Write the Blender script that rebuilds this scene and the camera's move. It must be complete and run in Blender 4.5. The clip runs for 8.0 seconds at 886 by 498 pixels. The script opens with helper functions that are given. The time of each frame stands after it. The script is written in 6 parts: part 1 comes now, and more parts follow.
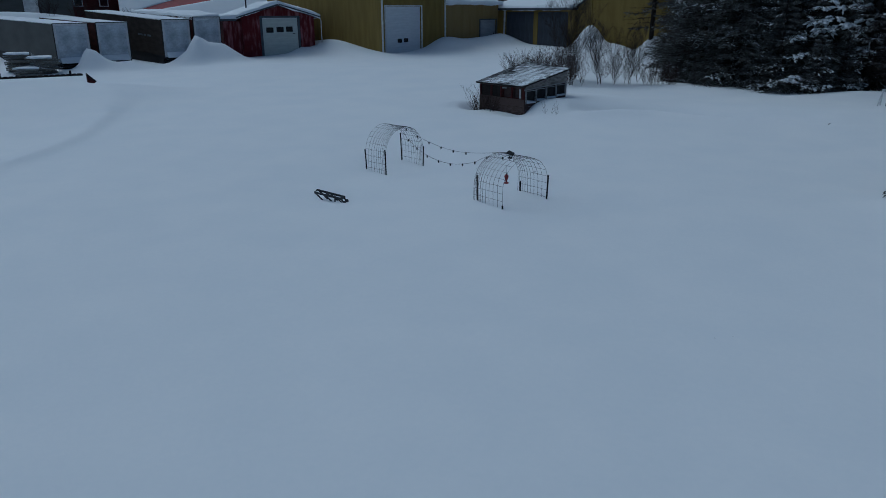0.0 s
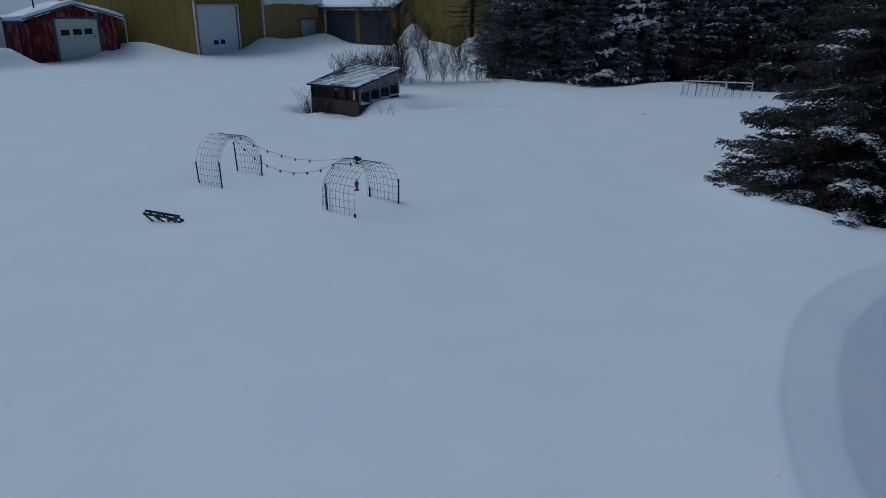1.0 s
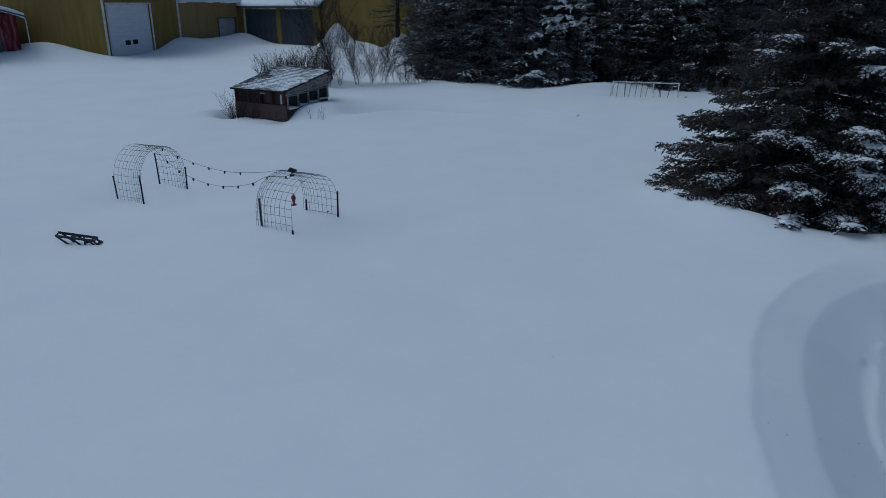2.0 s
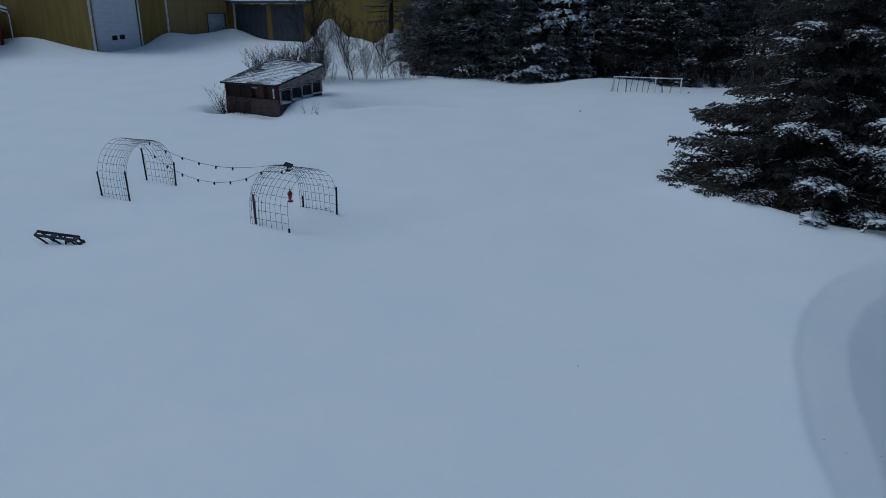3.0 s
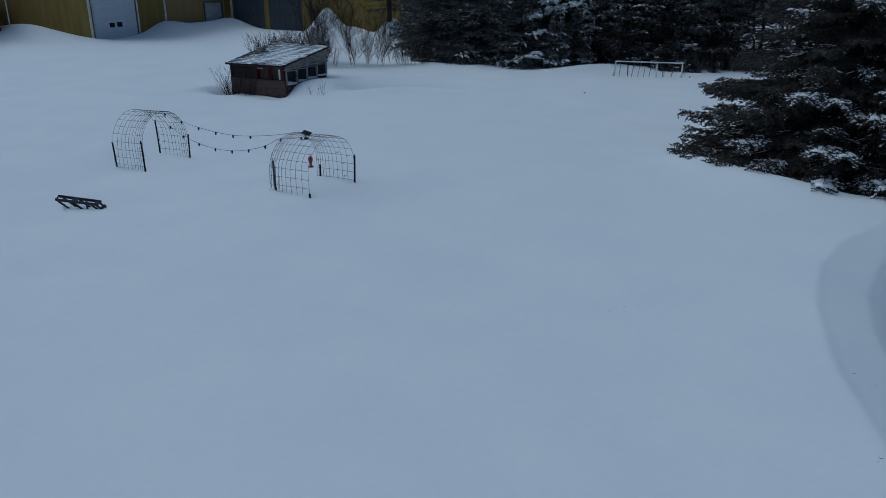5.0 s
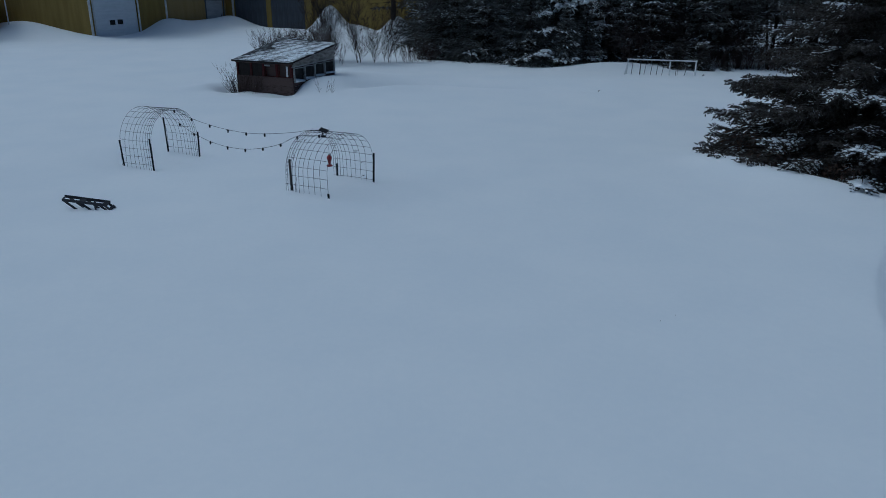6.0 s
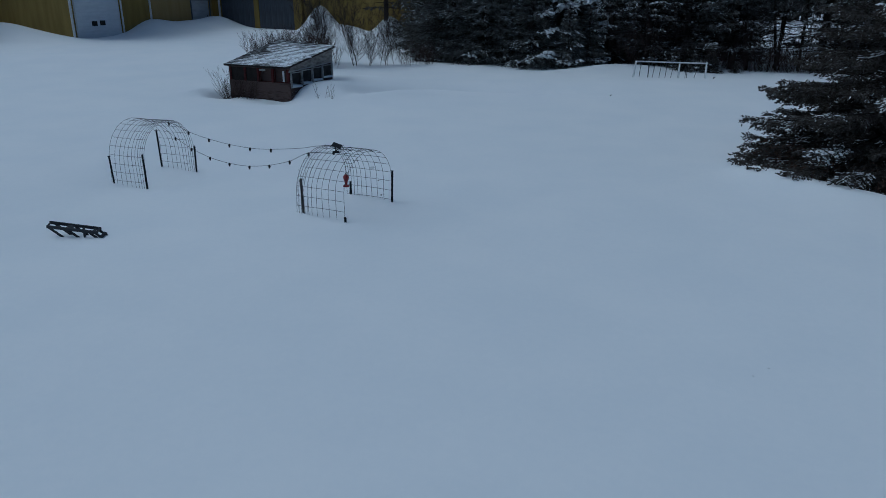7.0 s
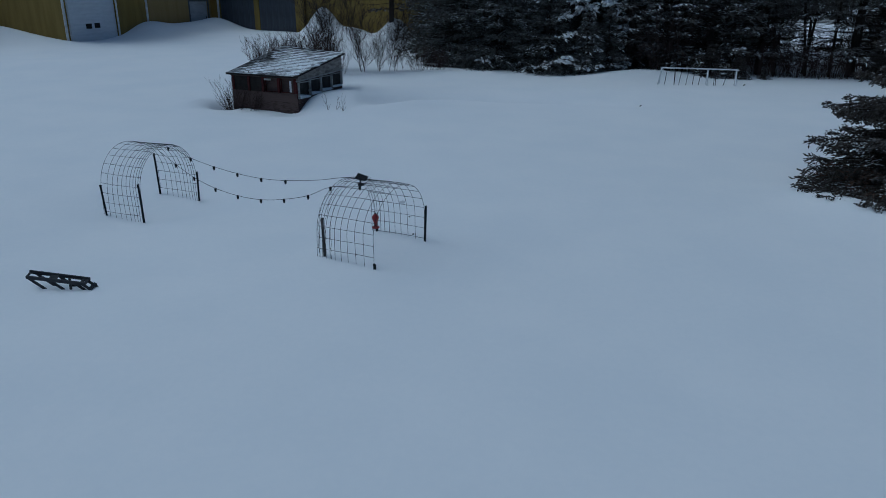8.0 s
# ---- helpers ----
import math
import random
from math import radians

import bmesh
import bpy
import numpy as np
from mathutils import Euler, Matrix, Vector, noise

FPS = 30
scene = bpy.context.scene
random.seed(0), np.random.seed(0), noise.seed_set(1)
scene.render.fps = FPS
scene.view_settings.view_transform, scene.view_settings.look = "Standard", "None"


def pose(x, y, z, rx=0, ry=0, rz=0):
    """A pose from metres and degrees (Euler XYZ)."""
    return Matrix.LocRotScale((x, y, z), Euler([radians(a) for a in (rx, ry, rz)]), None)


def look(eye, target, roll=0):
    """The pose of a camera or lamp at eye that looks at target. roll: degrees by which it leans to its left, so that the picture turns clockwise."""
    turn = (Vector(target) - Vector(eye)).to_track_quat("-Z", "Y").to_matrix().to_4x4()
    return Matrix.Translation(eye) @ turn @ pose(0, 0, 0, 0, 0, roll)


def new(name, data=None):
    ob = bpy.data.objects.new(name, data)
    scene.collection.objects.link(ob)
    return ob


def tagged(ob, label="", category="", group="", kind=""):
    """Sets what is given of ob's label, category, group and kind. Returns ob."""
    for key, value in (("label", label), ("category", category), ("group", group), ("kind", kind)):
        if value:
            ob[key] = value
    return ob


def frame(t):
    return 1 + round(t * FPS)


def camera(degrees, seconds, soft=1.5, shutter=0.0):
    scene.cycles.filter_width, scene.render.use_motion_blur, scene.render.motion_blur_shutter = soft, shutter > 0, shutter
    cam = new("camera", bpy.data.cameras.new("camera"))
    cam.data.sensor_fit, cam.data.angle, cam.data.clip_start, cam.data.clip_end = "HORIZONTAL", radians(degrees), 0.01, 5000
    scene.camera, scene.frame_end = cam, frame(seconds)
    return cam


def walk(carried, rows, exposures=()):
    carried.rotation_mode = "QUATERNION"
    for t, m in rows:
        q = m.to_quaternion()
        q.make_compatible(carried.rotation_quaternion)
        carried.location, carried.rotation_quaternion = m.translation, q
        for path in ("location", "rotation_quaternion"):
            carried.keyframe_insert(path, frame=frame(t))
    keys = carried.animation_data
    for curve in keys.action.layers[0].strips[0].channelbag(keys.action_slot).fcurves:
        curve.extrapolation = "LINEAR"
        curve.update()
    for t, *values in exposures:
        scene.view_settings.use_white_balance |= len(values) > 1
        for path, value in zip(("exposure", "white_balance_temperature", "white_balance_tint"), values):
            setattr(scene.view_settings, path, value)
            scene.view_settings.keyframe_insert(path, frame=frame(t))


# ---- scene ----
cam = camera(64.4, 8.0, soft=0.6)
PATH = [
    (0.0, 1.987, -2.318, 5.045, 21.648, 18.760, -0.217),
    (0.5, 1.596, -2.107, 5.024, 13.472, 18.872, -0.360),
    (1.0, 1.273, -1.738, 5.070, 7.542, 18.927, -0.468),
    (1.5, 0.973, -1.344, 5.152, 2.602, 19.002, -0.392),
    (1.7, 0.883, -1.177, 5.200, 1.917, 19.053, -0.304),
    (2.8, 0.436, -0.176, 5.000, 0.458, 19.146, -0.055),
    (3.0, 0.365, 0.017, 4.855, 0.437, 19.124, -0.036),
    (3.5, 0.161, 0.240, 4.589, 0.210, 19.139, 0.073),
    (4.0, 0.000, 0.000, 4.326, 0.000, 19.175, 0.198),
    (4.5, -0.110, -0.314, 4.223, -0.183, 19.215, 0.274),
    (4.7, -0.169, -0.413, 4.234, -0.264, 19.283, 0.251),
    (5.8, -0.712, 0.015, 4.087, -0.570, 19.373, 0.228),
    (6.0, -0.866, 0.272, 4.050, -0.599, 19.334, 0.323),
    (6.5, -1.288, 1.031, 4.059, -1.285, 19.354, 0.297),
    (7.0, -1.717, 1.836, 4.107, -1.878, 19.398, 0.253),
    (7.5, -2.141, 2.838, 4.191, -1.988, 19.454, 0.262),
    (8.0, -2.448, 3.965, 4.303, -2.077, 19.509, 0.201),
]
# seconds, place, heading to the left of +y, tilt below level, lean
walk(cam, [(t, pose(x, y, z, 90 - tilt, 0, turn) @ pose(0, 0, 0, 0, 0, lean)) for t, x, y, z, turn, tilt, lean in PATH],
     exposures=[(0.0, -0.98, 4745, -5), (0.5, -0.93, 4775, -4), (1.5, -0.82, 4835, -2), (3.0, -0.78, 4815, -3), (8.0, -0.84, 4745, -5)])

# ---- light: a dull winter dusk under cloud ----
world = bpy.data.worlds.new("overcast_sky")
scene.world = world
world.use_nodes = True
wn = world.node_tree.nodes
sky = wn.new("ShaderNodeTexSky")
sky.sky_type = "NISHITA"
sky.sun_disc = False
sky.sun_elevation = radians(56)
sky.sun_rotation = radians(284)
sky.air_density = 0.8
sky.dust_density = 6.0
sky.ozone_density = 1.0
world.node_tree.links.new(sky.outputs[0], wn["Background"].inputs[0])
wn["Background"].inputs[1].default_value = 0.093
sun = new("sun", bpy.data.lights.new("sun", "SUN"))
sun.data.energy = 0.34
sun.data.angle = radians(75)
sun.data.color = (1.0, 0.97, 0.93)
sun.matrix_world = look((0, 0, 0), (0.54, -0.135, -0.83))

# ---- materials ----


def material(name, low, high, scale=6.0, stretch=(1, 1, 1), rough=0.8, bump=0.15, metal=0.0, fine=60.0, spread=0.0, where="Object"):
    """A surface whose colour wanders between low and high at two scales, with relief; spread: change from object to object."""
    m = bpy.data.materials.new(name)
    m.use_nodes = True
    n, link = m.node_tree.nodes, m.node_tree.links.new
    b = n["Principled BSDF"]
    tc = n.new("ShaderNodeTexCoord")
    mp = n.new("ShaderNodeMapping")
    mp.inputs["Scale"].default_value = stretch
    link(tc.outputs[where], mp.inputs[0])
    a, f = n.new("ShaderNodeTexNoise"), n.new("ShaderNodeTexNoise")
    a.inputs["Scale"].default_value, f.inputs["Scale"].default_value = scale, fine
    a.inputs["Detail"].default_value, f.inputs["Detail"].default_value = 5, 3
    link(mp.outputs[0], a.inputs["Vector"])
    link(mp.outputs[0], f.inputs["Vector"])
    mix = n.new("ShaderNodeMath")
    mix.operation = "MULTIPLY_ADD"
    mix.inputs[1].default_value = 0.35
    link(f.outputs["Fac"], mix.inputs[0])
    link(a.outputs["Fac"], mix.inputs[2])
    ramp = n.new("ShaderNodeValToRGB")
    ramp.color_ramp.elements[0].position, ramp.color_ramp.elements[1].position = 0.5, 0.85
    ramp.color_ramp.elements[0].color, ramp.color_ramp.elements[1].color = (*low, 1), (*high, 1)
    if spread:
        oi = n.new("ShaderNodeObjectInfo")
        add = n.new("ShaderNodeMath")
        add.operation = "MULTIPLY_ADD"
        add.inputs[1].default_value = spread
        link(oi.outputs["Random"], add.inputs[0])
        link(mix.outputs[0], add.inputs[2])
        link(add.outputs[0], ramp.inputs[0])
    else:
        link(mix.outputs[0], ramp.inputs[0])
    link(ramp.outputs[0], b.inputs["Base Color"])
    b.inputs["Roughness"].default_value, b.inputs["Metallic"].default_value = rough, metal
    b.inputs["Specular IOR Level"].default_value = 0.5 if rough < 0.6 else 0.2
    if bump:
        bp = n.new("ShaderNodeBump")
        bp.inputs["Strength"].default_value, bp.inputs["Distance"].default_value = bump, 0.02
        link(mix.outputs[0], bp.inputs["Height"])
        link(bp.outputs[0], b.inputs["Normal"])
    return m


def snow_material(name, grain=1.0):
    m = material(name, (0.83, 0.85, 0.87), (0.87, 0.88, 0.89), 0.5, rough=0.75, bump=0.0, fine=9.0, where="Generated")
    n, link = m.node_tree.nodes, m.node_tree.links.new
    geo = n.new("ShaderNodeNewGeometry")
    for node in [x for x in n if x.type == "MAPPING"]:
        link(geo.outputs["Position"], node.inputs[0])
    a, f = n.new("ShaderNodeTexNoise"), n.new("ShaderNodeTexNoise")
    a.inputs["Scale"].default_value, f.inputs["Scale"].default_value = 2.2, 30.0
    a.inputs["Detail"].default_value = 4
    link(geo.outputs["Position"], a.inputs["Vector"])
    link(geo.outputs["Position"], f.inputs["Vector"])
    b1, b2 = n.new("ShaderNodeBump"), n.new("ShaderNodeBump")
    b1.inputs["Strength"].default_value, b1.inputs["Distance"].default_value = 0.09 * grain, 0.05
    b2.inputs["Strength"].default_value, b2.inputs["Distance"].default_value = 0.07 * grain, 0.01
    link(a.outputs["Fac"], b1.inputs["Height"])
    link(f.outputs["Fac"], b2.inputs["Height"])
    link(b1.outputs[0], b2.inputs["Normal"])
    link(b2.outputs[0], n["Principled BSDF"].inputs["Normal"])
    return m


def dusted(m, amount, scale=2.5, rough_edge=0.08, turn=0.0, stretch=(1, 1, 1)):
    """Lays a patchy cover of snow over a material, thicker where the noise is high."""
    n, link = m.node_tree.nodes, m.node_tree.links.new
    b = n["Principled BSDF"]
    old = b.inputs["Base Color"].links[0].from_socket
    geo = n.new("ShaderNodeNewGeometry")
    a = n.new("ShaderNodeTexNoise")
    a.inputs["Scale"].default_value, a.inputs["Detail"].default_value, a.inputs["Roughness"].default_value = scale, 8, 0.65
    mp = n.new("ShaderNodeMapping")
    mp.inputs["Rotation"].default_value, mp.inputs["Scale"].default_value = (0, 0, turn), stretch
    link(geo.outputs["Position"], mp.inputs[0])
    link(mp.outputs[0], a.inputs["Vector"])
    r = n.new("ShaderNodeValToRGB")
    r.color_ramp.elements[0].position, r.color_ramp.elements[1].position = 1 - amount - rough_edge, 1 - amount + rough_edge
    oi, shift = n.new("ShaderNodeObjectInfo"), n.new("ShaderNodeMath")
    shift.operation, shift.inputs[1].default_value = "MULTIPLY_ADD", 0.22
    link(oi.outputs["Random"], shift.inputs[0])
    link(a.outputs["Fac"], shift.inputs[2])
    link(shift.outputs[0], r.inputs[0])
    # snow lies on what faces up, not on the edges
    xyz, up, lie = n.new("ShaderNodeSeparateXYZ"), n.new("ShaderNodeMapRange"), n.new("ShaderNodeMath")
    link(geo.outputs["True Normal"], xyz.inputs[0])
    link(xyz.outputs[2], up.inputs[0])
    up.inputs[1].default_value, up.inputs[2].default_value = 0.5, 0.9
    lie.operation = "MULTIPLY"
    link(r.outputs[0], lie.inputs[0])
    link(up.outputs[0], lie.inputs[1])
    mx = n.new("ShaderNodeMix")
    mx.data_type = "RGBA"
    link(lie.outputs[0], mx.inputs[0])
    link(old, mx.inputs[6])
    mx.inputs[7].default_value = (0.82, 0.85, 0.88, 1)
    link(mx.outputs[2], b.inputs["Base Color"])
    return m


def by_island(m, low, high, frost):
    """Colour by connected piece, for foliage, with a few frosted sprigs."""
    n, link = m.node_tree.nodes, m.node_tree.links.new
    geo = n.new("ShaderNodeNewGeometry")
    r = n.new("ShaderNodeValToRGB")
    r.color_ramp.elements[0].color, r.color_ramp.elements[1].color = (*low, 1), (*high, 1)
    r.color_ramp.elements[1].position = 0.70
    r.color_ramp.elements.new(1.0).color = (*frost, 1)
    link(geo.outputs["Random Per Island"], r.inputs[0])
    link(r.outputs[0], n["Principled BSDF"].inputs["Base Color"])
    return m


SNOW = snow_material("snow")
SNOW_SMALL = snow_material("settled_snow", 0.4)
WIRE = material("galvanised_wire", (0.007, 0.009, 0.012), (0.020, 0.023, 0.029), 20, rough=0.8, bump=0.0)
POST_GREEN = material("dark_green_steel", (0.004, 0.007, 0.010), (0.012, 0.018, 0.023), 12, rough=0.85, bump=0.1, spread=0.2)
BLACK = material("black_plastic", (0.005, 0.006, 0.009), (0.014, 0.016, 0.020), 20, rough=0.6, bump=0.05)
RED = material("red_plastic", (0.15, 0.005, 0.008), (0.25, 0.010, 0.012), 15, rough=0.4, bump=0.02)
GREY_WOOD = material("weathered_wood", (0.035, 0.034, 0.033), (0.12, 0.115, 0.11), 5, (14, 14, 1), bump=0.4, spread=0.25)
PALLET_WOOD = material("grey_pallet_wood", (0.013, 0.014, 0.017), (0.05, 0.052, 0.058), 4, (1, 12, 12), bump=0.4, spread=0.25)
BROWN_BOARD = material("red_brown_boards", (0.016, 0.012, 0.011), (0.086, 0.060, 0.054), 5, (1, 5, 5), bump=0.5, spread=0.3)
RED_PAINT = material("faded_red_paint", (0.014, 0.006, 0.006), (0.075, 0.018, 0.018), 5, (1, 1, 6), bump=0.3, spread=0.2)
PLY = material("grey_plywood", (0.13, 0.121, 0.112), (0.31, 0.292, 0.272), 4.5, (1, 1, 2.5), bump=0.4, fine=22)
FRAME_WOOD = material("bare_frame_wood", (0.12, 0.12, 0.115), (0.38, 0.37, 0.36), 6, (1, 1, 4), bump=0.3, spread=0.2)
SHINGLES = [dusted(material("old_shingles", (0.010, 0.010, 0.011), (0.04, 0.04, 0.042), 6, bump=0.4, spread=0.3), amount, 4.5, 0.20, radians(30), (0.7, 1.9, 1.9)) for amount in (0.24, 0.45, 0.66)]
EAVE_WOOD = material("dark_eave_wood", (0.010, 0.009, 0.009), (0.045, 0.042, 0.040), 8, (2, 14, 14), bump=0.5)
DARK_INSIDE = material("dark_boards", (0.015, 0.013, 0.012), (0.03, 0.026, 0.024), 4, bump=0.1)
YELLOW = material("ochre_siding", (0.185, 0.133, 0.036), (0.24, 0.174, 0.050), 0.6, (4, 4, 0.5), bump=0.15, fine=9)
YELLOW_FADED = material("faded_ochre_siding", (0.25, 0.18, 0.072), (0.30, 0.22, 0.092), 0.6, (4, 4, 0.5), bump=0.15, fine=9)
WHITE_TRIM = material("white_trim", (0.5, 0.5, 0.5), (0.72, 0.72, 0.72), 3, rough=0.6, bump=0.05)
DOOR_BLUE = material("pale_blue_door", (0.62, 0.65, 0.69), (0.72, 0.75, 0.79), 1.2, (1, 1, 4), rough=0.5, bump=0.05)
DOOR_SMALL = material("weathered_grey_door", (0.32, 0.33, 0.35), (0.44, 0.45, 0.47), 1.2, (1, 1, 4), rough=0.6, bump=0.08)
DOOR_WHITE = material("grey_white_door", (0.44, 0.48, 0.46), (0.54, 0.58, 0.55), 1.2, (1, 1, 4), rough=0.5, bump=0.05)
DOOR_NAVY = material("slate_blue_door", (0.048, 0.054, 0.066), (0.074, 0.082, 0.098), 1.0, (5, 5, 0.5), rough=0.6, bump=0.1)
RED_PLANK = material("peeling_red_planks", (0.105, 0.014, 0.018), (0.31, 0.13, 0.14), 1.3, (3, 3, 0.7), bump=0.5, fine=18, spread=0.22)
for nd in RED_PLANK.node_tree.nodes:
    if nd.type == "VALTORGB":
        nd.color_ramp.elements[0].position, nd.color_ramp.elements[1].position = 0.74, 1.0
BLOWN_DOOR = material("snow_blown_door", (0.34, 0.38, 0.43), (0.66, 0.70, 0.75), 0.9, (1, 1, 1.6), rough=0.7, bump=0.1, fine=7.0)
FRAME_GREY = material("slate_grey_frame", (0.06, 0.07, 0.085), (0.10, 0.115, 0.13), 3, rough=0.6, bump=0.05)
RED_METAL = material("red_metal_roof", (0.26, 0.012, 0.02), (0.36, 0.025, 0.035), 1.5, rough=0.5, bump=0.05)
TRAILER_DARK = material("dark_brown_panel", (0.022, 0.017, 0.014), (0.045, 0.035, 0.029), 1.0, (1, 1, 3), rough=0.9, bump=0.1)
TRAILER_GREY = material("grey_panel", (0.066, 0.068, 0.066), (0.092, 0.094, 0.091), 0.4, (1, 1, 3), rough=0.7, bump=0.1)
TRAILER_FRAME = material("pale_steel_frame", (0.50, 0.51, 0.53), (0.66, 0.67, 0.69), 3, rough=0.6, bump=0.05)
TRAILER_RUST = material("rusty_red_panel", (0.05, 0.012, 0.010), (0.10, 0.025, 0.02), 1.0, (1, 1, 3), rough=0.8, bump=0.2)
LUMBER = dusted(material("stacked_lumber", (0.06, 0.06, 0.055), (0.20, 0.19, 0.17), 4, (1, 8, 8), bump=0.3, spread=0.3), 0.52, 3)
HOUSE_RED = material("dark_red_siding", (0.045, 0.012, 0.012), (0.08, 0.022, 0.022), 2, (1, 1, 8), bump=0.2)
STEEL_WHITE = material("white_painted_pipe", (0.60, 0.61, 0.62), (0.78, 0.79, 0.80), 8, rough=0.5, bump=0.05)
CHAIN = material("dull_chain", (0.02, 0.022, 0.025), (0.05, 0.053, 0.057), 12, rough=0.6, metal=0.4, bump=0.05)
BARK = material("dark_bark", (0.009, 0.0075, 0.007), (0.028, 0.024, 0.021), 5, (1, 1, 0.3), bump=0.8)
TWIG = material("brown_twigs", (0.022, 0.015, 0.014), (0.055, 0.038, 0.034), 8, bump=0.2)
BIRCH = material("pale_bark", (0.018, 0.014, 0.013), (0.050, 0.040, 0.037), 7, (1, 1, 3), bump=0.3)
NEEDLES = by_island(material("spruce_needles", (0.02, 0.03, 0.02), (0.05, 0.06, 0.04), 3, rough=0.7, bump=0.0), (0.026, 0.023, 0.020), (0.074, 0.065, 0.058), (0.145, 0.138, 0.134))
DEAD_NEEDLES = by_island(material("dead_needles", (0.03, 0.02, 0.015), (0.06, 0.04, 0.03), 3, rough=0.85, bump=0.0), (0.045, 0.027, 0.020), (0.115, 0.072, 0.055), (0.16, 0.12, 0.10))
PINE_NEEDLES = by_island(material("pine_needles", (0.02, 0.03, 0.02), (0.05, 0.06, 0.04), 3, rough=0.8, bump=0.0), (0.050, 0.048, 0.044), (0.125, 0.120, 0.110), (0.30, 0.30, 0.30))
WOOD_NEEDLES = by_island(material("frosted_spruce_needles", (0.02, 0.03, 0.02), (0.05, 0.06, 0.04), 3, rough=0.75, bump=0.0), (0.050, 0.052, 0.048), (0.125, 0.127, 0.118), (0.34, 0.345, 0.345))
DUSTY_GLASS = material("dusty_glass", (0.010, 0.010, 0.011), (0.030, 0.030, 0.031), 4, rough=0.65, bump=0.0)
GLASS_DARK = material("dark_window_glass", (0.012, 0.013, 0.015), (0.02, 0.022, 0.025), 2, rough=0.12, bump=0.0)

# ---- building blocks ----


class Geo:
    """Gathers vertices and faces of one mesh."""

    def __init__(self):
        self.v, self.f = [], []

    def add(self, verts, faces, m=None):
        k = len(self.v)
        self.v += [tuple(m @ Vector(p)) for p in verts] if m else [tuple(p) for p in verts]
        self.f += [tuple(i + k for i in f) for f in faces]
        return self

    def box(self, lo, hi, m=None, ch=0.0):
        (x0, y0, z0), (x1, y1, z1) = lo, hi
        if not ch:
            return self.add([(x, y, z) for z in (z0, z1) for x, y in ((x0, y0), (x1, y0), (x1, y1), (x0, y1))],
                            [(0, 3, 2, 1), (4, 5, 6, 7), (0, 1, 5, 4), (1, 2, 6, 5), (2, 3, 7, 6), (3, 0, 4, 7)], m)
        bm = bmesh.new()
        bmesh.ops.create_cube(bm, size=1.0)
        for q in bm.verts:
            q.co = Vector(((x0 + x1) / 2 + q.co.x * (x1 - x0), (y0 + y1) / 2 + q.co.y * (y1 - y0), (z0 + z1) / 2 + q.co.z * (z1 - z0)))
        bmesh.ops.bevel(bm, geom=bm.edges[:], offset=ch, segments=1, affect="EDGES")
        bm.verts.index_update()
        self.add([q.co.copy() for q in bm.verts], [[q.index for q in f.verts] for f in bm.faces], m)
        bm.free()
        return self

    def tube(self, pts, radii, sides=6, cap=True):
        pts = [Vector(p) for p in pts]
        if isinstance(radii, (int, float)):
            radii = [radii] * len(pts)
        k, side = len(self.v), None
        for i, p in enumerate(pts):
            d = (pts[min(i + 1, len(pts) - 1)] - pts[max(i - 1, 0)]).normalized()
            if side is None:
                side = d.orthogonal().normalized()
            side = (side - d * side.dot(d)).normalized()
            up = d.cross(side)
            for j in range(sides):
                a = 2 * math.pi * j / sides
                self.v.append(tuple(p + (side * math.cos(a) + up * math.sin(a)) * radii[i]))
        for i in range(len(pts) - 1):
            for j in range(sides):
                a, b = k + i * sides + j, k + i * sides + (j + 1) % sides
                self.f.append((a, b, b + sides, a + sides))
        if cap:
            self.f.append(tuple(k + j for j in reversed(range(sides))))
            self.f.append(tuple(k + (len(pts) - 1) * sides + j for j in range(sides)))
        return self

    def lathe(self, profile, m=None, sides=14):
        """profile: radius, height from below to above."""
        vs = [(r * math.cos(2 * math.pi * j / sides), r * math.sin(2 * math.pi * j / sides), z) for r, z in profile for j in range(sides)]
        fs = [(i * sides + j, i * sides + (j + 1) % sides, (i + 1) * sides + (j + 1) % sides, (i + 1) * sides + j)
              for i in range(len(profile) - 1) for j in range(sides)]
        fs += [tuple(reversed(range(sides))), tuple((len(profile) - 1) * sides + j for j in range(sides))]
        return self.add(vs, fs, m)

    def mesh(self, name, mat, smooth=False):
        me = bpy.data.meshes.new(name)
        me.from_pydata(self.v, [], self.f)
        me.materials.append(mat)
        if smooth:
            me.polygons.foreach_set("use_smooth", [True] * len(me.polygons))
        me.update()
        return me


def part(name, geo, mat, parent=None, label="", smooth=False):
    """One mesh object, under a thing or a part where parent is given. geo: a Geo or a finished mesh."""
    ob = new(name, geo.mesh(name, mat, smooth) if isinstance(geo, Geo) else geo)
    if parent:
        ob.parent = parent
    if label:
        ob["label"] = label
    return ob


def boxes(name, spans, mat, parent, label=""):
    """Each span, a low and a high corner, becomes a part of its own."""
    return [part(name, Geo().box(lo, hi), mat, parent, label) for lo, hi in spans]


def stuff(ob):
    return tagged(ob, kind="stuff")


def thing(name, m, label, category, group="", kind=""):
    ob = new(name)
    ob.empty_display_size = 0.2
    ob.matrix_basis = m
    return tagged(ob, label, category, group, kind)


def axes(origin, along, z=0.0):
    """A pose at origin whose x runs along the given direction on plan."""
    return Matrix.Translation((origin[0], origin[1], z)) @ Matrix.Rotation(math.atan2(along[1], along[0]), 4, "Z")


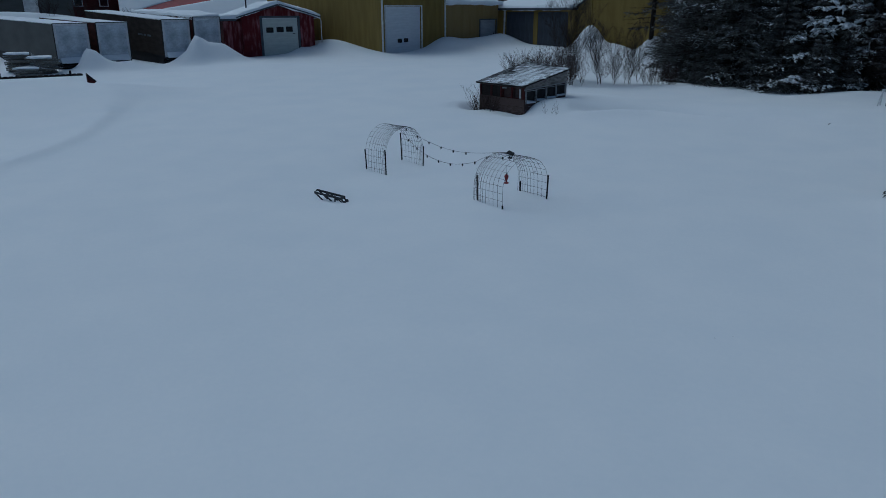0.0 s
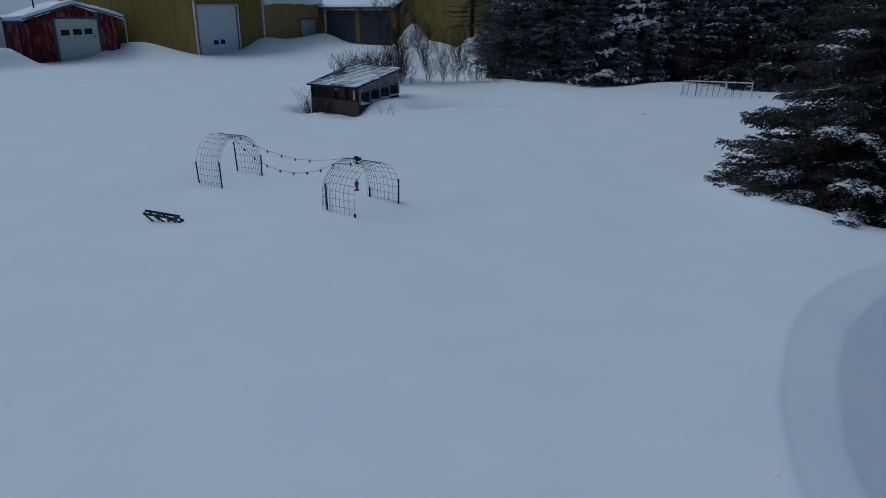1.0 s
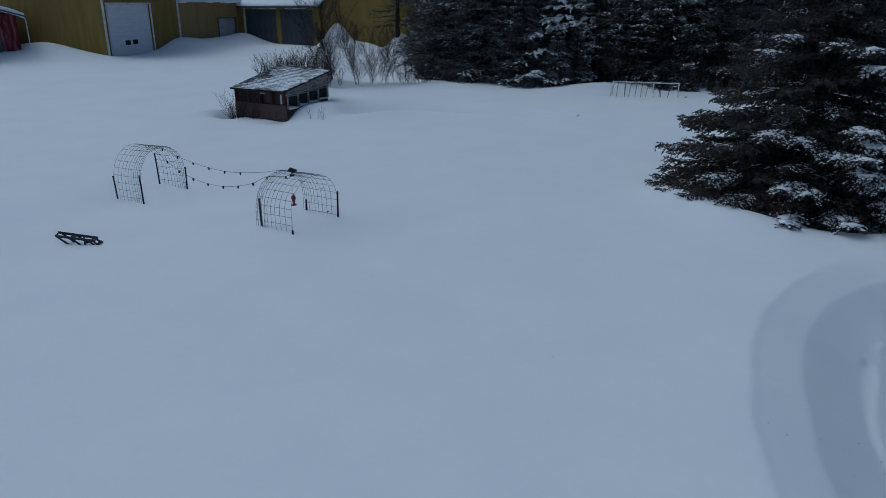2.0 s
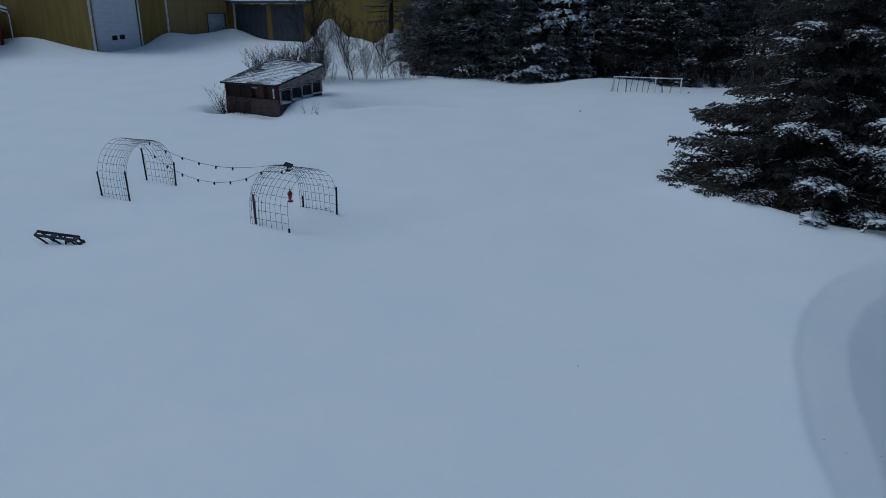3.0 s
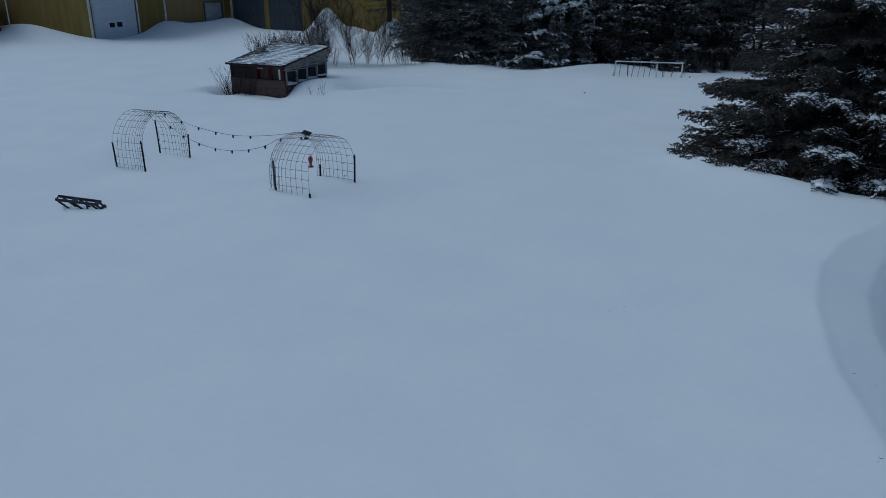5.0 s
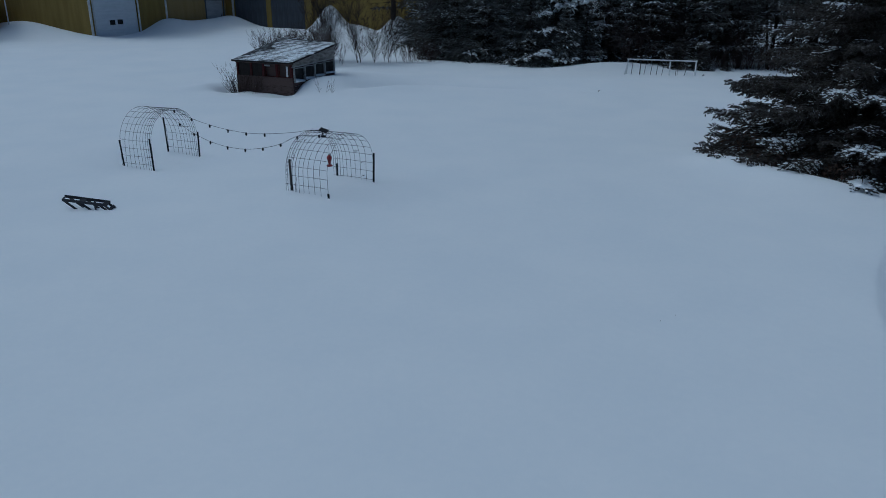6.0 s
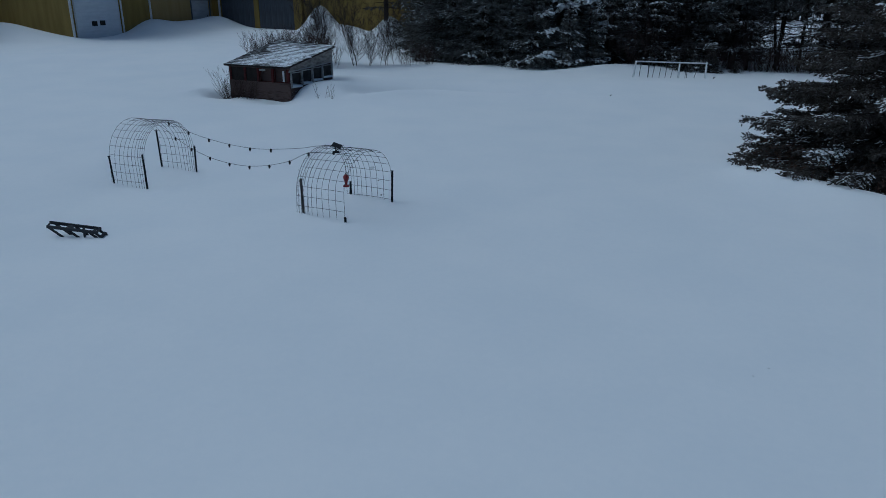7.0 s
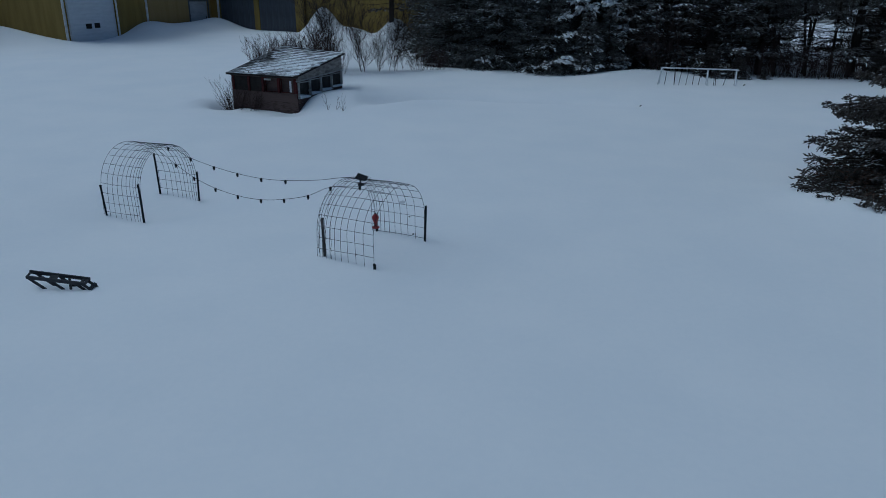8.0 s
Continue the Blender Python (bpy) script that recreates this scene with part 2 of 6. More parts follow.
# ---- the snowfield ----
# drifts: x, y, half width along, half width across, height, turn in degrees
TRAILER_DRIFTS = [
    (-35, 57.5, 4, 2, 0.5, 150), (-43.1, 39.3, 1, 0.85, 1.3, 20), (-43.35, 39.05, 0.5, 0.55, 0.5, 20), (-65, 48, 17, 4, 3.95, 67),
    (-41.3, 41, 1.9, 1.1, 0.6, 60), (-38.3, 45.5, 0.6, 0.8, 1.3, 30), (-39, 44.9, 1.1, 1, 0.75, 30), (-37.2, 46.6, 1.7, 1.2, 1.55, 45),
    (-33, 54.4, 2.4, 1.6, 0.35, 45), (-34.2, 54.2, 0.7, 0.6, 0.3, 45), (-46.6, 36.2, 3, 1, 0.25, 60),
]
BARN_DRIFTS = [
    (-31.2, 56.2, 4.6, 1.6, 0.8, 157), (-23.6, 62.5, 2.2, 1.8, 0.85, 67), (-21.4, 66.8, 4, 1.7, 0.75, 67), (-19.6, 69.2, 1.9, 1.6, 0.6, 150),
    (-10, 63.8, 1.1, 1.8, 1.95, -25), (-7.4, 62.8, 2.6, 1.6, 1.2, -25), (-4, 61.5, 1.3, 2, 2.1, -25),
]
COOP_DRIFTS = [
    (-8.7, 31.3, 2.7, 2, -0.24, -30), (-5.65, 31.5, 1.15, 1.35, 0.38, 60), (-6.25, 30.95, 0.55, 0.5, 0.2, 60), (-7.2, 30.4, 0.8, 0.6, -0.2, -30),
    (-11.15, 32.3, 0.5, 0.9, 0.15, -30), (-9.98, 32.15, 0.45, 0.36, -0.7, 60),
]
YARD_SWELLS = [
    (-8.4, 18.9, 1.6, 1.6, -0.21, 0), (-3.2, 15.9, 1.7, 1.6, 0.11, 0), (-3.2, 32.6, 3.2, 1.7, 0.16, 5), (-5.2, 34.4, 2.6, 2.2, 0.28, 0),
    (8.8, 41, 3, 1.6, 0.35, 10), (-1, 42.4, 4, 1.5, 0.08, -8), (5.2, 40.6, 3.2, 2.2, -0.15, 0),
]


def hill(x, y):
    """Height of the snow."""
    x, y = np.clip(np.asarray(x, float), -150, 150), np.clip(np.asarray(y, float), -150, 150)
    ramp = lambda v: 0.036 * (3.0 * np.logaddexp(0, (v - 12.0) / 3.0) - 5.55)  # noqa: E731
    top = 68.0 - 33.5 / (1 + np.exp(-(x + 9.0) / 1.8))  # where the rise ends: sooner towards the wood
    z = ramp(top - 2.5 * np.logaddexp(0, (top - y) / 2.5))
    z = z + 0.025 * np.sin(x * 0.21 + 0.8) * np.sin(y * 0.17 + 0.4) + 0.012 * np.sin(x * 0.55 + y * 0.31)
    for mx, my, a, c, h, turn in TRAILER_DRIFTS + BARN_DRIFTS + COOP_DRIFTS + YARD_SWELLS:
        ct, st = math.cos(radians(turn)), math.sin(radians(turn))
        u, v = (x - mx) * ct + (y - my) * st, -(x - mx) * st + (y - my) * ct
        z = z + h * np.exp(-((u / a) ** 2 + (v / c) ** 2))
    # long wind drifts across the yard
    z = z + 0.10 * np.exp(-((y - 34.5 - 0.05 * x) / 1.6) ** 2) * (1 / (1 + np.exp(-(x + 4) * 0.8))) * np.exp(-((x - 6) / 14) ** 2)
    z = z + 0.12 * np.exp(-((y - 44 + 0.15 * (x + 25)) / 1.7) ** 2) * np.exp(-((x + 24) / 13) ** 2)
    # a wind ridge with a scoop in its lee, from the drift by the coop across to a stake
    crest = np.interp(x, [-5, -4.4, -3.5, -2.6, -1.1, 0.4, 2.9, 6, 9], [30.0, 30.4, 30.9, 31.5, 31.85, 31.7, 31.35, 30.85, 30.4])
    along = np.clip((x + 4.9) / 1.2, 0, 1) * np.clip((7.5 - x) / 4, 0, 1)
    z = z + along * (0.10 * np.exp(-((y - crest + 0.2) / 0.9) ** 2) - 0.30 * np.exp(-((y - crest - 0.75) / 0.55) ** 2) - 0.10 * np.exp(-((y - crest - 1.8) / 1.2) ** 2))
    # snow that buries a low roof down to the ground
    u, v = (x + 33.15) * 0.565 + (y - 29.4) * 0.825, (x + 33.15) * 0.825 - (y - 29.4) * 0.565
    reach = 1 / (1 + np.exp((u - 3.6 + 0.1 * v) * 0.8)) - 1.0 * np.exp(-(v / 1.1) ** 2) / (1 + np.exp(-np.clip((u + 0.1) * 7, -40, 40)))
    z = z + 1.15 * np.clip(1 - v / 9.5, 0, 1.0) ** 1.3 / (1 + np.exp(-(v + 0.25) * 12)) * np.clip(reach, 0, 1)
    # hollow round the pallet, well under the spruce
    z = z - 0.08 * np.exp(-(((x + 8.2) / 1.7) ** 2 + ((y - 14.9) / 1.4) ** 2))
    r = np.hypot(x - 11.0, y - 19.4)
    z = z - 0.45 / (1 + np.exp(np.clip((r - 3.3) * 4.0, -40, 40)))
    round_tree = np.degrees(np.arctan2(y - 19.4, x - 11.0)) % 360
    z = z + 0.24 * np.exp(-((r - 4.05) / 1.3) ** 2) * np.exp(-((round_tree - 210) / 31) ** 4)
    # the ploughed bank that curves away towards the house: lip, ledge, steep bank, floor with a slab
    turn = np.degrees(np.arctan2(y - 6.2, x - 10.3)) % 360
    rim = sum(np.interp((turn + k) % 360, [60, 92, 107, 118, 130, 142, 154, 171, 183, 195, 225, 270], [7.9, 7.75, 7.08, 6.6, 6.15, 5.85, 5.6, 5.66, 5.82, 6.05, 6.3, 6.3]) for k in (-6, -3, 0, 3, 6)) / 5
    d = rim - np.hypot(x - 10.3, y - 6.2) + 0.02 * np.sin(x * 3.1 + y * 2.3)
    step = lambda e, w: 1 / (1 + np.exp(-np.clip((d - e) / w, -40, 40)))  # noqa: E731
    z = z - 0.03 * step(0.05, 0.025) - 0.05 * np.clip((d - 0.05) / 0.26, 0, 1) - 0.13 * np.clip((d - 0.3) / 0.5, 0, 1)
    z = z + 0.022 * np.exp(-((turn - 152.5 - 4 * (d - 0.4)) / 0.5) ** 2) * np.exp(-((d - 0.42) / 0.15) ** 2)
    z = z - 0.55 * np.clip((d - 0.80) / 1.0, 0, 1) - 0.40 * np.clip((d - 1.8) / 1.6, 0, 1)
    edge = 1.92 + 0.1 * np.sin(y * 2.1) + 0.02 * np.sin(y * 7.3 + x * 3)
    z = z + 0.03 * np.exp(-((d - edge - 0.08) / 0.07) ** 2)
    z = z + 0.003 * np.clip(d - 1.7, 0, 0.4) / 0.4 * (np.sin(8.3 * x + 5.1 * y) * np.sin(6.7 * y - 3.9 * x) + 0.5 * np.sin(19 * x - 7 * y) * np.sin(17 * y))
    # a broken crust on the floor of the cut
    run, off = (x - 7.82) * 0.71 + (y - 10.2) * 0.70, (x - 7.82) * 0.70 - (y - 10.2) * 0.71
    off = off + 0.06 * np.sin(9 * run) + 0.03 * np.sin(23 * run)
    z = z + 0.06 / (1 + np.exp(np.clip(off / 0.03, -40, 40))) * np.exp(np.clip(off, -5, 0) / 0.3) * np.clip(run / 0.2, 0, 1) * np.clip((2.4 - run) / 0.4, 0, 1)
    # the drift that sweeps off the buried roof ends in a low edge
    sweep = np.degrees(np.arctan2(y - 14.0, x + 36.0))
    rim = np.interp(sweep, [-20, 2, 8, 19, 32, 47, 69, 90], [15.4, 14.9, 14.7, 14.4, 14.05, 14.2, 15.8, 18.5])
    e = rim - np.hypot(x + 36.0, y - 14.0)
    fade = np.clip((74 - sweep) / 20, 0, 1) * np.interp(sweep, [-60, -30, 10, 35], [0, 0.45, 0.65, 1])
    z = z + 0.24 * fade * np.where(e > 0, np.exp(-np.clip(e, 0, 20) / 6.0), np.exp(np.clip(e, -20, 0) / 0.42))
    return z


def ground_z(x, y):
    return float(hill(x, y))


def snowfield():
    far = [90, 130, 200, 320, 520, 900, 1600, 2800]
    xs = np.concatenate([[-v for v in reversed(far)], np.arange(-66, -26, 0.55), np.arange(-26, 3.5, 0.2), np.arange(3.5, 11, 0.07), np.arange(11, 16, 0.2), np.arange(16, 46, 0.8), [50, 60, 72], far])
    ys = np.concatenate([[-v for v in reversed(far)], [-60, -40, -25, -15], np.arange(-8, 4, 0.2), np.arange(4, 13, 0.07), np.arange(13, 26, 0.2), np.arange(26, 72, 0.3), np.arange(72, 90, 1.5), [95, 105, 120, 150], far[2:]])
    gx, gy = np.meshgrid(xs, ys)
    gz = hill(gx, gy)
    nx, ny = len(xs), len(ys)
    me = bpy.data.meshes.new("ground")
    verts = np.stack([gx, gy, gz], -1).reshape(-1, 3)
    i = np.arange(nx * ny).reshape(ny, nx)
    quads = np.stack([i[:-1, :-1], i[:-1, 1:], i[1:, 1:], i[1:, :-1]], -1).reshape(-1, 4)
    me.from_pydata(verts.tolist(), [], quads.tolist())
    me.polygons.foreach_set("use_smooth", [True] * len(me.polygons))
    me.materials.append(SNOW)
    me.update()
    tagged(new("ground", me), "deep smooth wind-drifted snow covering the whole yard", "snow", kind="structure")


snowfield()


# ---- far buildings ----
def sectional_door(parent, m, width, height, mat, windows=(), sections=5, label=""):
    """A garage door of stacked sections; windows: (x, z, w, h)."""
    door = part("door", Geo().box((0, 0.03, 0), (width, 0.08, height)), mat, parent, label)
    door.matrix_basis = m
    hgt = height / sections
    panel = Geo().box((0.01, 0, 0.005), (width - 0.01, 0.03, hgt - 0.005), None, 0.004).mesh("door_section", mat)
    for i in range(sections):
        part("door_section", panel, None, door).matrix_basis = pose(0, 0, i * hgt)
    for x, z, w, h in windows:
        win = part("window", Geo().box((x - 0.04, -0.02, z - 0.04), (x + w + 0.04, -0.004, z + h + 0.04)), BLACK, door)
        part("pane", Geo().box((x, -0.03, z), (x + w, -0.022, z + h)), DUSTY_GLASS, win)
    return door


def snow_slab(name, corners, thick, parent, seed):
    """A soft slab of snow over a sloping quad, with an uneven lip."""
    rnd = random.Random(seed)
    a, b, c, d = [Vector(p) for p in corners]
    n, g = 26, Geo()
    up = Vector((0, 0, 1))
    for j in range(n + 1):
        for i in range(n + 1):
            u, v = i / n, j / n
            p = (a * (1 - u) + b * u) * (1 - v) + (d * (1 - u) + c * u) * v
            edge = min(u, 1 - u, v, 1 - v)
            g.v.append(tuple(p + up * thick * (0.55 + 0.45 * min(1, edge * 6) + 0.35 * noise.noise(p * 0.55 + Vector((seed, 0, 0))) + 0.15 * noise.noise(p * 1.7 + Vector((0, seed, 0))))))
    for j in range(n):
        for i in range(n):
            k = j * (n + 1) + i
            g.f.append((k, k + 1, k + n + 2, k + n + 1))
    rim = [i for i in range(n)] + [(n + 1) * j + n for j in range(n)] + [(n + 1) * n + i for i in range(n, 0, -1)] + [(n + 1) * j for j in range(n, 0, -1)]
    base = len(g.v)
    for k in rim:
        x, y, z = g.v[k]
        g.v.append((x, y, z - thick * (0.95 + 0.3 * noise.noise(Vector((x * 1.4, y * 1.4, seed))) + rnd.uniform(-0.04, 0.04))))
    for i in range(len(rim)):
        j = (i + 1) % len(rim)
        g.f.append((rim[i], base + i, base + j, rim[j]))
    return part(name, g, SNOW_SMALL, parent, smooth=True)


def ochre_barn():
    barn = thing("barn", axes((-26.65, 55.6), (0.39, 0.92)), "tall ochre-yellow barn with a pale blue overhead door", "barn")
    boxes("wall", [((x0, 0, z0), (x1, 0.25, z1)) for x0, x1, z0, z1 in ((0, 0.42, -0.5, 8.5), (4.72, 7.9, -0.5, 8.5), (0.42, 4.72, 5.36, 8.5))]
          + [((0, 0.25, -0.5), (0.25, 18, 8.5)), ((7.65, 0.25, -0.5), (7.9, 18, 8.5)), ((0.25, 17.75, -0.5), (7.65, 18, 8.5))], YELLOW, barn)
    g = Geo()
    g.add([(0, 0.02, 8.5), (7.9, 0.02, 8.5), (3.95, 0.02, 10.4), (0, 0.25, 8.5), (7.9, 0.25, 8.5), (3.95, 0.25, 10.4)], [(0, 1, 2), (3, 5, 4), (1, 4, 5, 2), (0, 2, 5, 3)])
    part("gable", g, YELLOW, barn)
    g = Geo()
    g.add([(0, 17.75, 8.5), (7.9, 17.75, 8.5), (3.95, 17.75, 10.4), (0, 18, 8.5), (7.9, 18, 8.5), (3.95, 18, 10.4)], [(0, 1, 2), (3, 5, 4), (1, 4, 5, 2), (0, 2, 5, 3)])
    part("gable", g, YELLOW, barn)
    part("floor", Geo().box((0.25, 0.25, 0.9), (7.65, 17.75, 1.2)), DARK_INSIDE, barn)
    for sgn in (0, 1):
        e, r = (-0.4, 3.95) if sgn == 0 else (8.3, 3.95)
        part("roof", Geo().add([(e, -0.4, 8.3), (r, -0.4, 10.45), (r, 18.4, 10.45), (e, 18.4, 8.3), (e, -0.4, 8.42), (r, -0.4, 10.57), (r, 18.4, 10.57), (e, 18.4, 8.42)],
             [(0, 1, 2, 3), (7, 6, 5, 4), (0, 4, 5, 1), (3, 2, 6, 7), (0, 3, 7, 4)]), RED_METAL, barn)
        snow_slab("roof_snow", [(e, -0.35, 8.43), (r, -0.35, 10.58), (r, 18.3, 10.58), (e, 18.3, 8.43)], 0.3, barn, 4 + sgn)
    sectional_door(barn, pose(0.42, 0.12, 1.2), 4.3, 4.15, DOOR_BLUE, [(1.52, 1.1, 0.42, 0.27), (2.28, 1.13, 0.42, 0.27)], 6, "pale blue sectional overhead door")
    for x0, x1, z0, z1 in ((0.30, 0.42, 0.8, 5.48), (4.72, 4.86, 0.8, 5.48), (0.42, 4.72, 5.36, 5.48)):
        part("trim", Geo().box((x0, -0.06, z0), (x1, -0.002, z1), None, 0.01), WHITE_TRIM, barn, "white door surround")
    part("corner_trim", Geo().box((-0.05, -0.05, 0.6), (0.10, -0.003, 8.4)), WHITE_TRIM, barn)
    part("corner_trim", Geo().box((7.78, -0.08, 0.6), (7.93, -0.003, 8.4)), WHITE_TRIM, barn)
    part("downspout", Geo().tube([(0.0, -0.13, 8.2), (0.0, -0.13, 1.0)], 0.05, 8), WHITE_TRIM, barn)

    low = thing("barn_annex", axes((-26.65, 55.6), (0.39, 0.92)), "low faded-ochre barn annex with a small grey door", "barn")
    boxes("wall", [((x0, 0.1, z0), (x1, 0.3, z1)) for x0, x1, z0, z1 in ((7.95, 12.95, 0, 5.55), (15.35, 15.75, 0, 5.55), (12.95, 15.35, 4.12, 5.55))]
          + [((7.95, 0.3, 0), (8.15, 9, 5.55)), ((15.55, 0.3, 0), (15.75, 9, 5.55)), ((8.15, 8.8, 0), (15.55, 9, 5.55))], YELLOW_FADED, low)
    part("roof", Geo().add([(7.95, -0.25, 5.52), (16.0, -0.25, 5.52), (16.0, 9.2, 7.2), (7.95, 9.2, 7.2), (7.95, -0.25, 5.64), (16.0, -0.25, 5.64), (16.0, 9.2, 7.32), (7.95, 9.2, 7.32)],
         [(3, 2, 1, 0), (4, 5, 6, 7), (0, 1, 5, 4), (1, 2, 6, 5), (2, 3, 7, 6), (3, 0, 4, 7)]), WHITE_TRIM, low)
    snow_slab("roof_snow", [(7.95, -0.3, 5.65), (16.0, -0.3, 5.65), (16.0, 9.2, 7.33), (7.95, 9.2, 7.33)], 0.35, low, 7)
    door = part("door", Geo().box((12.98, 0.16, 1.4), (15.32, 0.22, 4.1), None, 0.02), DOOR_SMALL, low, "small weathered grey door")
    boxes("door_frame", [((12.85, 0.05, 1.4), (12.97, 0.097, 4.2)), ((15.33, 0.05, 1.4), (15.45, 0.097, 4.2)), ((12.97, 0.05, 4.1), (15.33, 0.097, 4.2))], FRAME_GREY, low)
    part("handle", Geo().box((15.05, 0.12, 2.7), (15.12, 0.16, 2.85)), BLACK, door)

    wing = thing("barn_wing", axes((-20.3, 70.6), (0.88, -0.475)), "ochre barn wing with two slate-blue doors", "barn")
    boxes("wall", [((x0, 0, z0), (x1, 0.22, z1)) for x0, x1, z0, z1 in ((-0.6, 0.55, 0, 5.0), (4.35, 4.88, 0, 5.0), (8.74, 9.545, 0, 5.0), (0.55, 4.35, 4.85, 5.0), (4.88, 8.74, 4.85, 5.0))]
          + [((-0.6, 0.22, 0), (-0.4, 7, 5)), ((-0.4, 6.8, 0), (9.0, 7, 5))], YELLOW, wing)
    for x0, x1 in ((0.55, 4.35), (4.88, 8.74)):
        d = part("door", Geo().box((x0, 0.1, 0.8), (x1, 0.16, 4.85)), DOOR_NAVY, wing, "slate-blue sliding door")
        n = 6
        board = Geo().box((0.01, 0, 0.8), ((x1 - x0) / n - 0.01, 0.05, 4.83), None, 0.01).mesh("board", DOOR_NAVY)
        for i in range(n):
            part("board", board, None, d).matrix_basis = pose(x0 + (x1 - x0) / n * i, 0.045, 0)
    part("trim", Geo().box((0.25, -0.06, 0.8), (0.45, -0.003, 5.0)), WHITE_TRIM, wing)
    part("fascia", Geo().box((-1.3, -0.62, 5.0), (9.45, -0.55, 5.22)), FRAME_GREY, wing)
    part("roof", Geo().add([(-1.3, -0.55, 5.02), (9.45, -0.55, 5.02), (9.45, 7.2, 7.0), (-1.3, 7.2, 7.0), (-1.3, -0.55, 5.16), (9.45, -0.55, 5.16), (9.45, 7.2, 7.14), (-1.3, 7.2, 7.14)],
         [(3, 2, 1, 0), (4, 5, 6, 7), (0, 1, 5, 4), (1, 2, 6, 5), (2, 3, 7, 6), (3, 0, 4, 7)]), DARK_INSIDE, wing)
    snow_slab("roof_snow", [(-1.3, -0.55, 5.17), (9.45, -0.55, 5.17), (9.45, 7.2, 7.15), (-1.3, 7.2, 7.15)], 0.4, wing, 9)

    hall = thing("barn_hall", axes((-20.3, 70.6), (0.88, -0.475)), "ochre-yellow barn hall behind a high snow drift", "barn")
    boxes("wall", [((9.55, 0.4, 0), (24, 0.65, 5.3)), ((9.55, 0.65, 0), (9.8, 14, 5.3)), ((23.75, 0.65, 0), (24, 14, 5.3)), ((9.8, 13.75, 0), (23.75, 14, 5.3))], YELLOW, hall)
    g = Geo()
    g.add([(9.55, 0.42, 5.3), (24, 0.42, 5.3), (16.8, 0.42, 9.5), (9.55, 0.65, 5.3), (24, 0.65, 5.3), (16.8, 0.65, 9.5)], [(0, 1, 2), (3, 5, 4), (1, 4, 5, 2), (0, 2, 5, 3)])
    part("gable", g, YELLOW, hall)
    part("corner_trim", Geo().box((11.1, 0.32, 0.8), (11.22, 0.397, 6.2)), YELLOW, hall)
    for e in (9.1, 24.5):
        part("roof", Geo().add([(e, 0.1, 5.05), (16.8, 0.1, 9.55), (16.8, 14.2, 9.55), (e, 14.2, 5.05), (e, 0.1, 5.2), (16.8, 0.1, 9.7), (16.8, 14.2, 9.7), (e, 14.2, 5.2)],
             [(0, 1, 2, 3), (7, 6, 5, 4), (0, 4, 5, 1), (3, 2, 6, 7), (0, 3, 7, 4)]), FRAME_GREY, hall)
        snow_slab("roof_snow", [(e, 0.1, 5.21), (16.8, 0.1, 9.71), (16.8, 14.2, 9.71), (e, 14.2, 5.21)], 0.3, hall, 12)


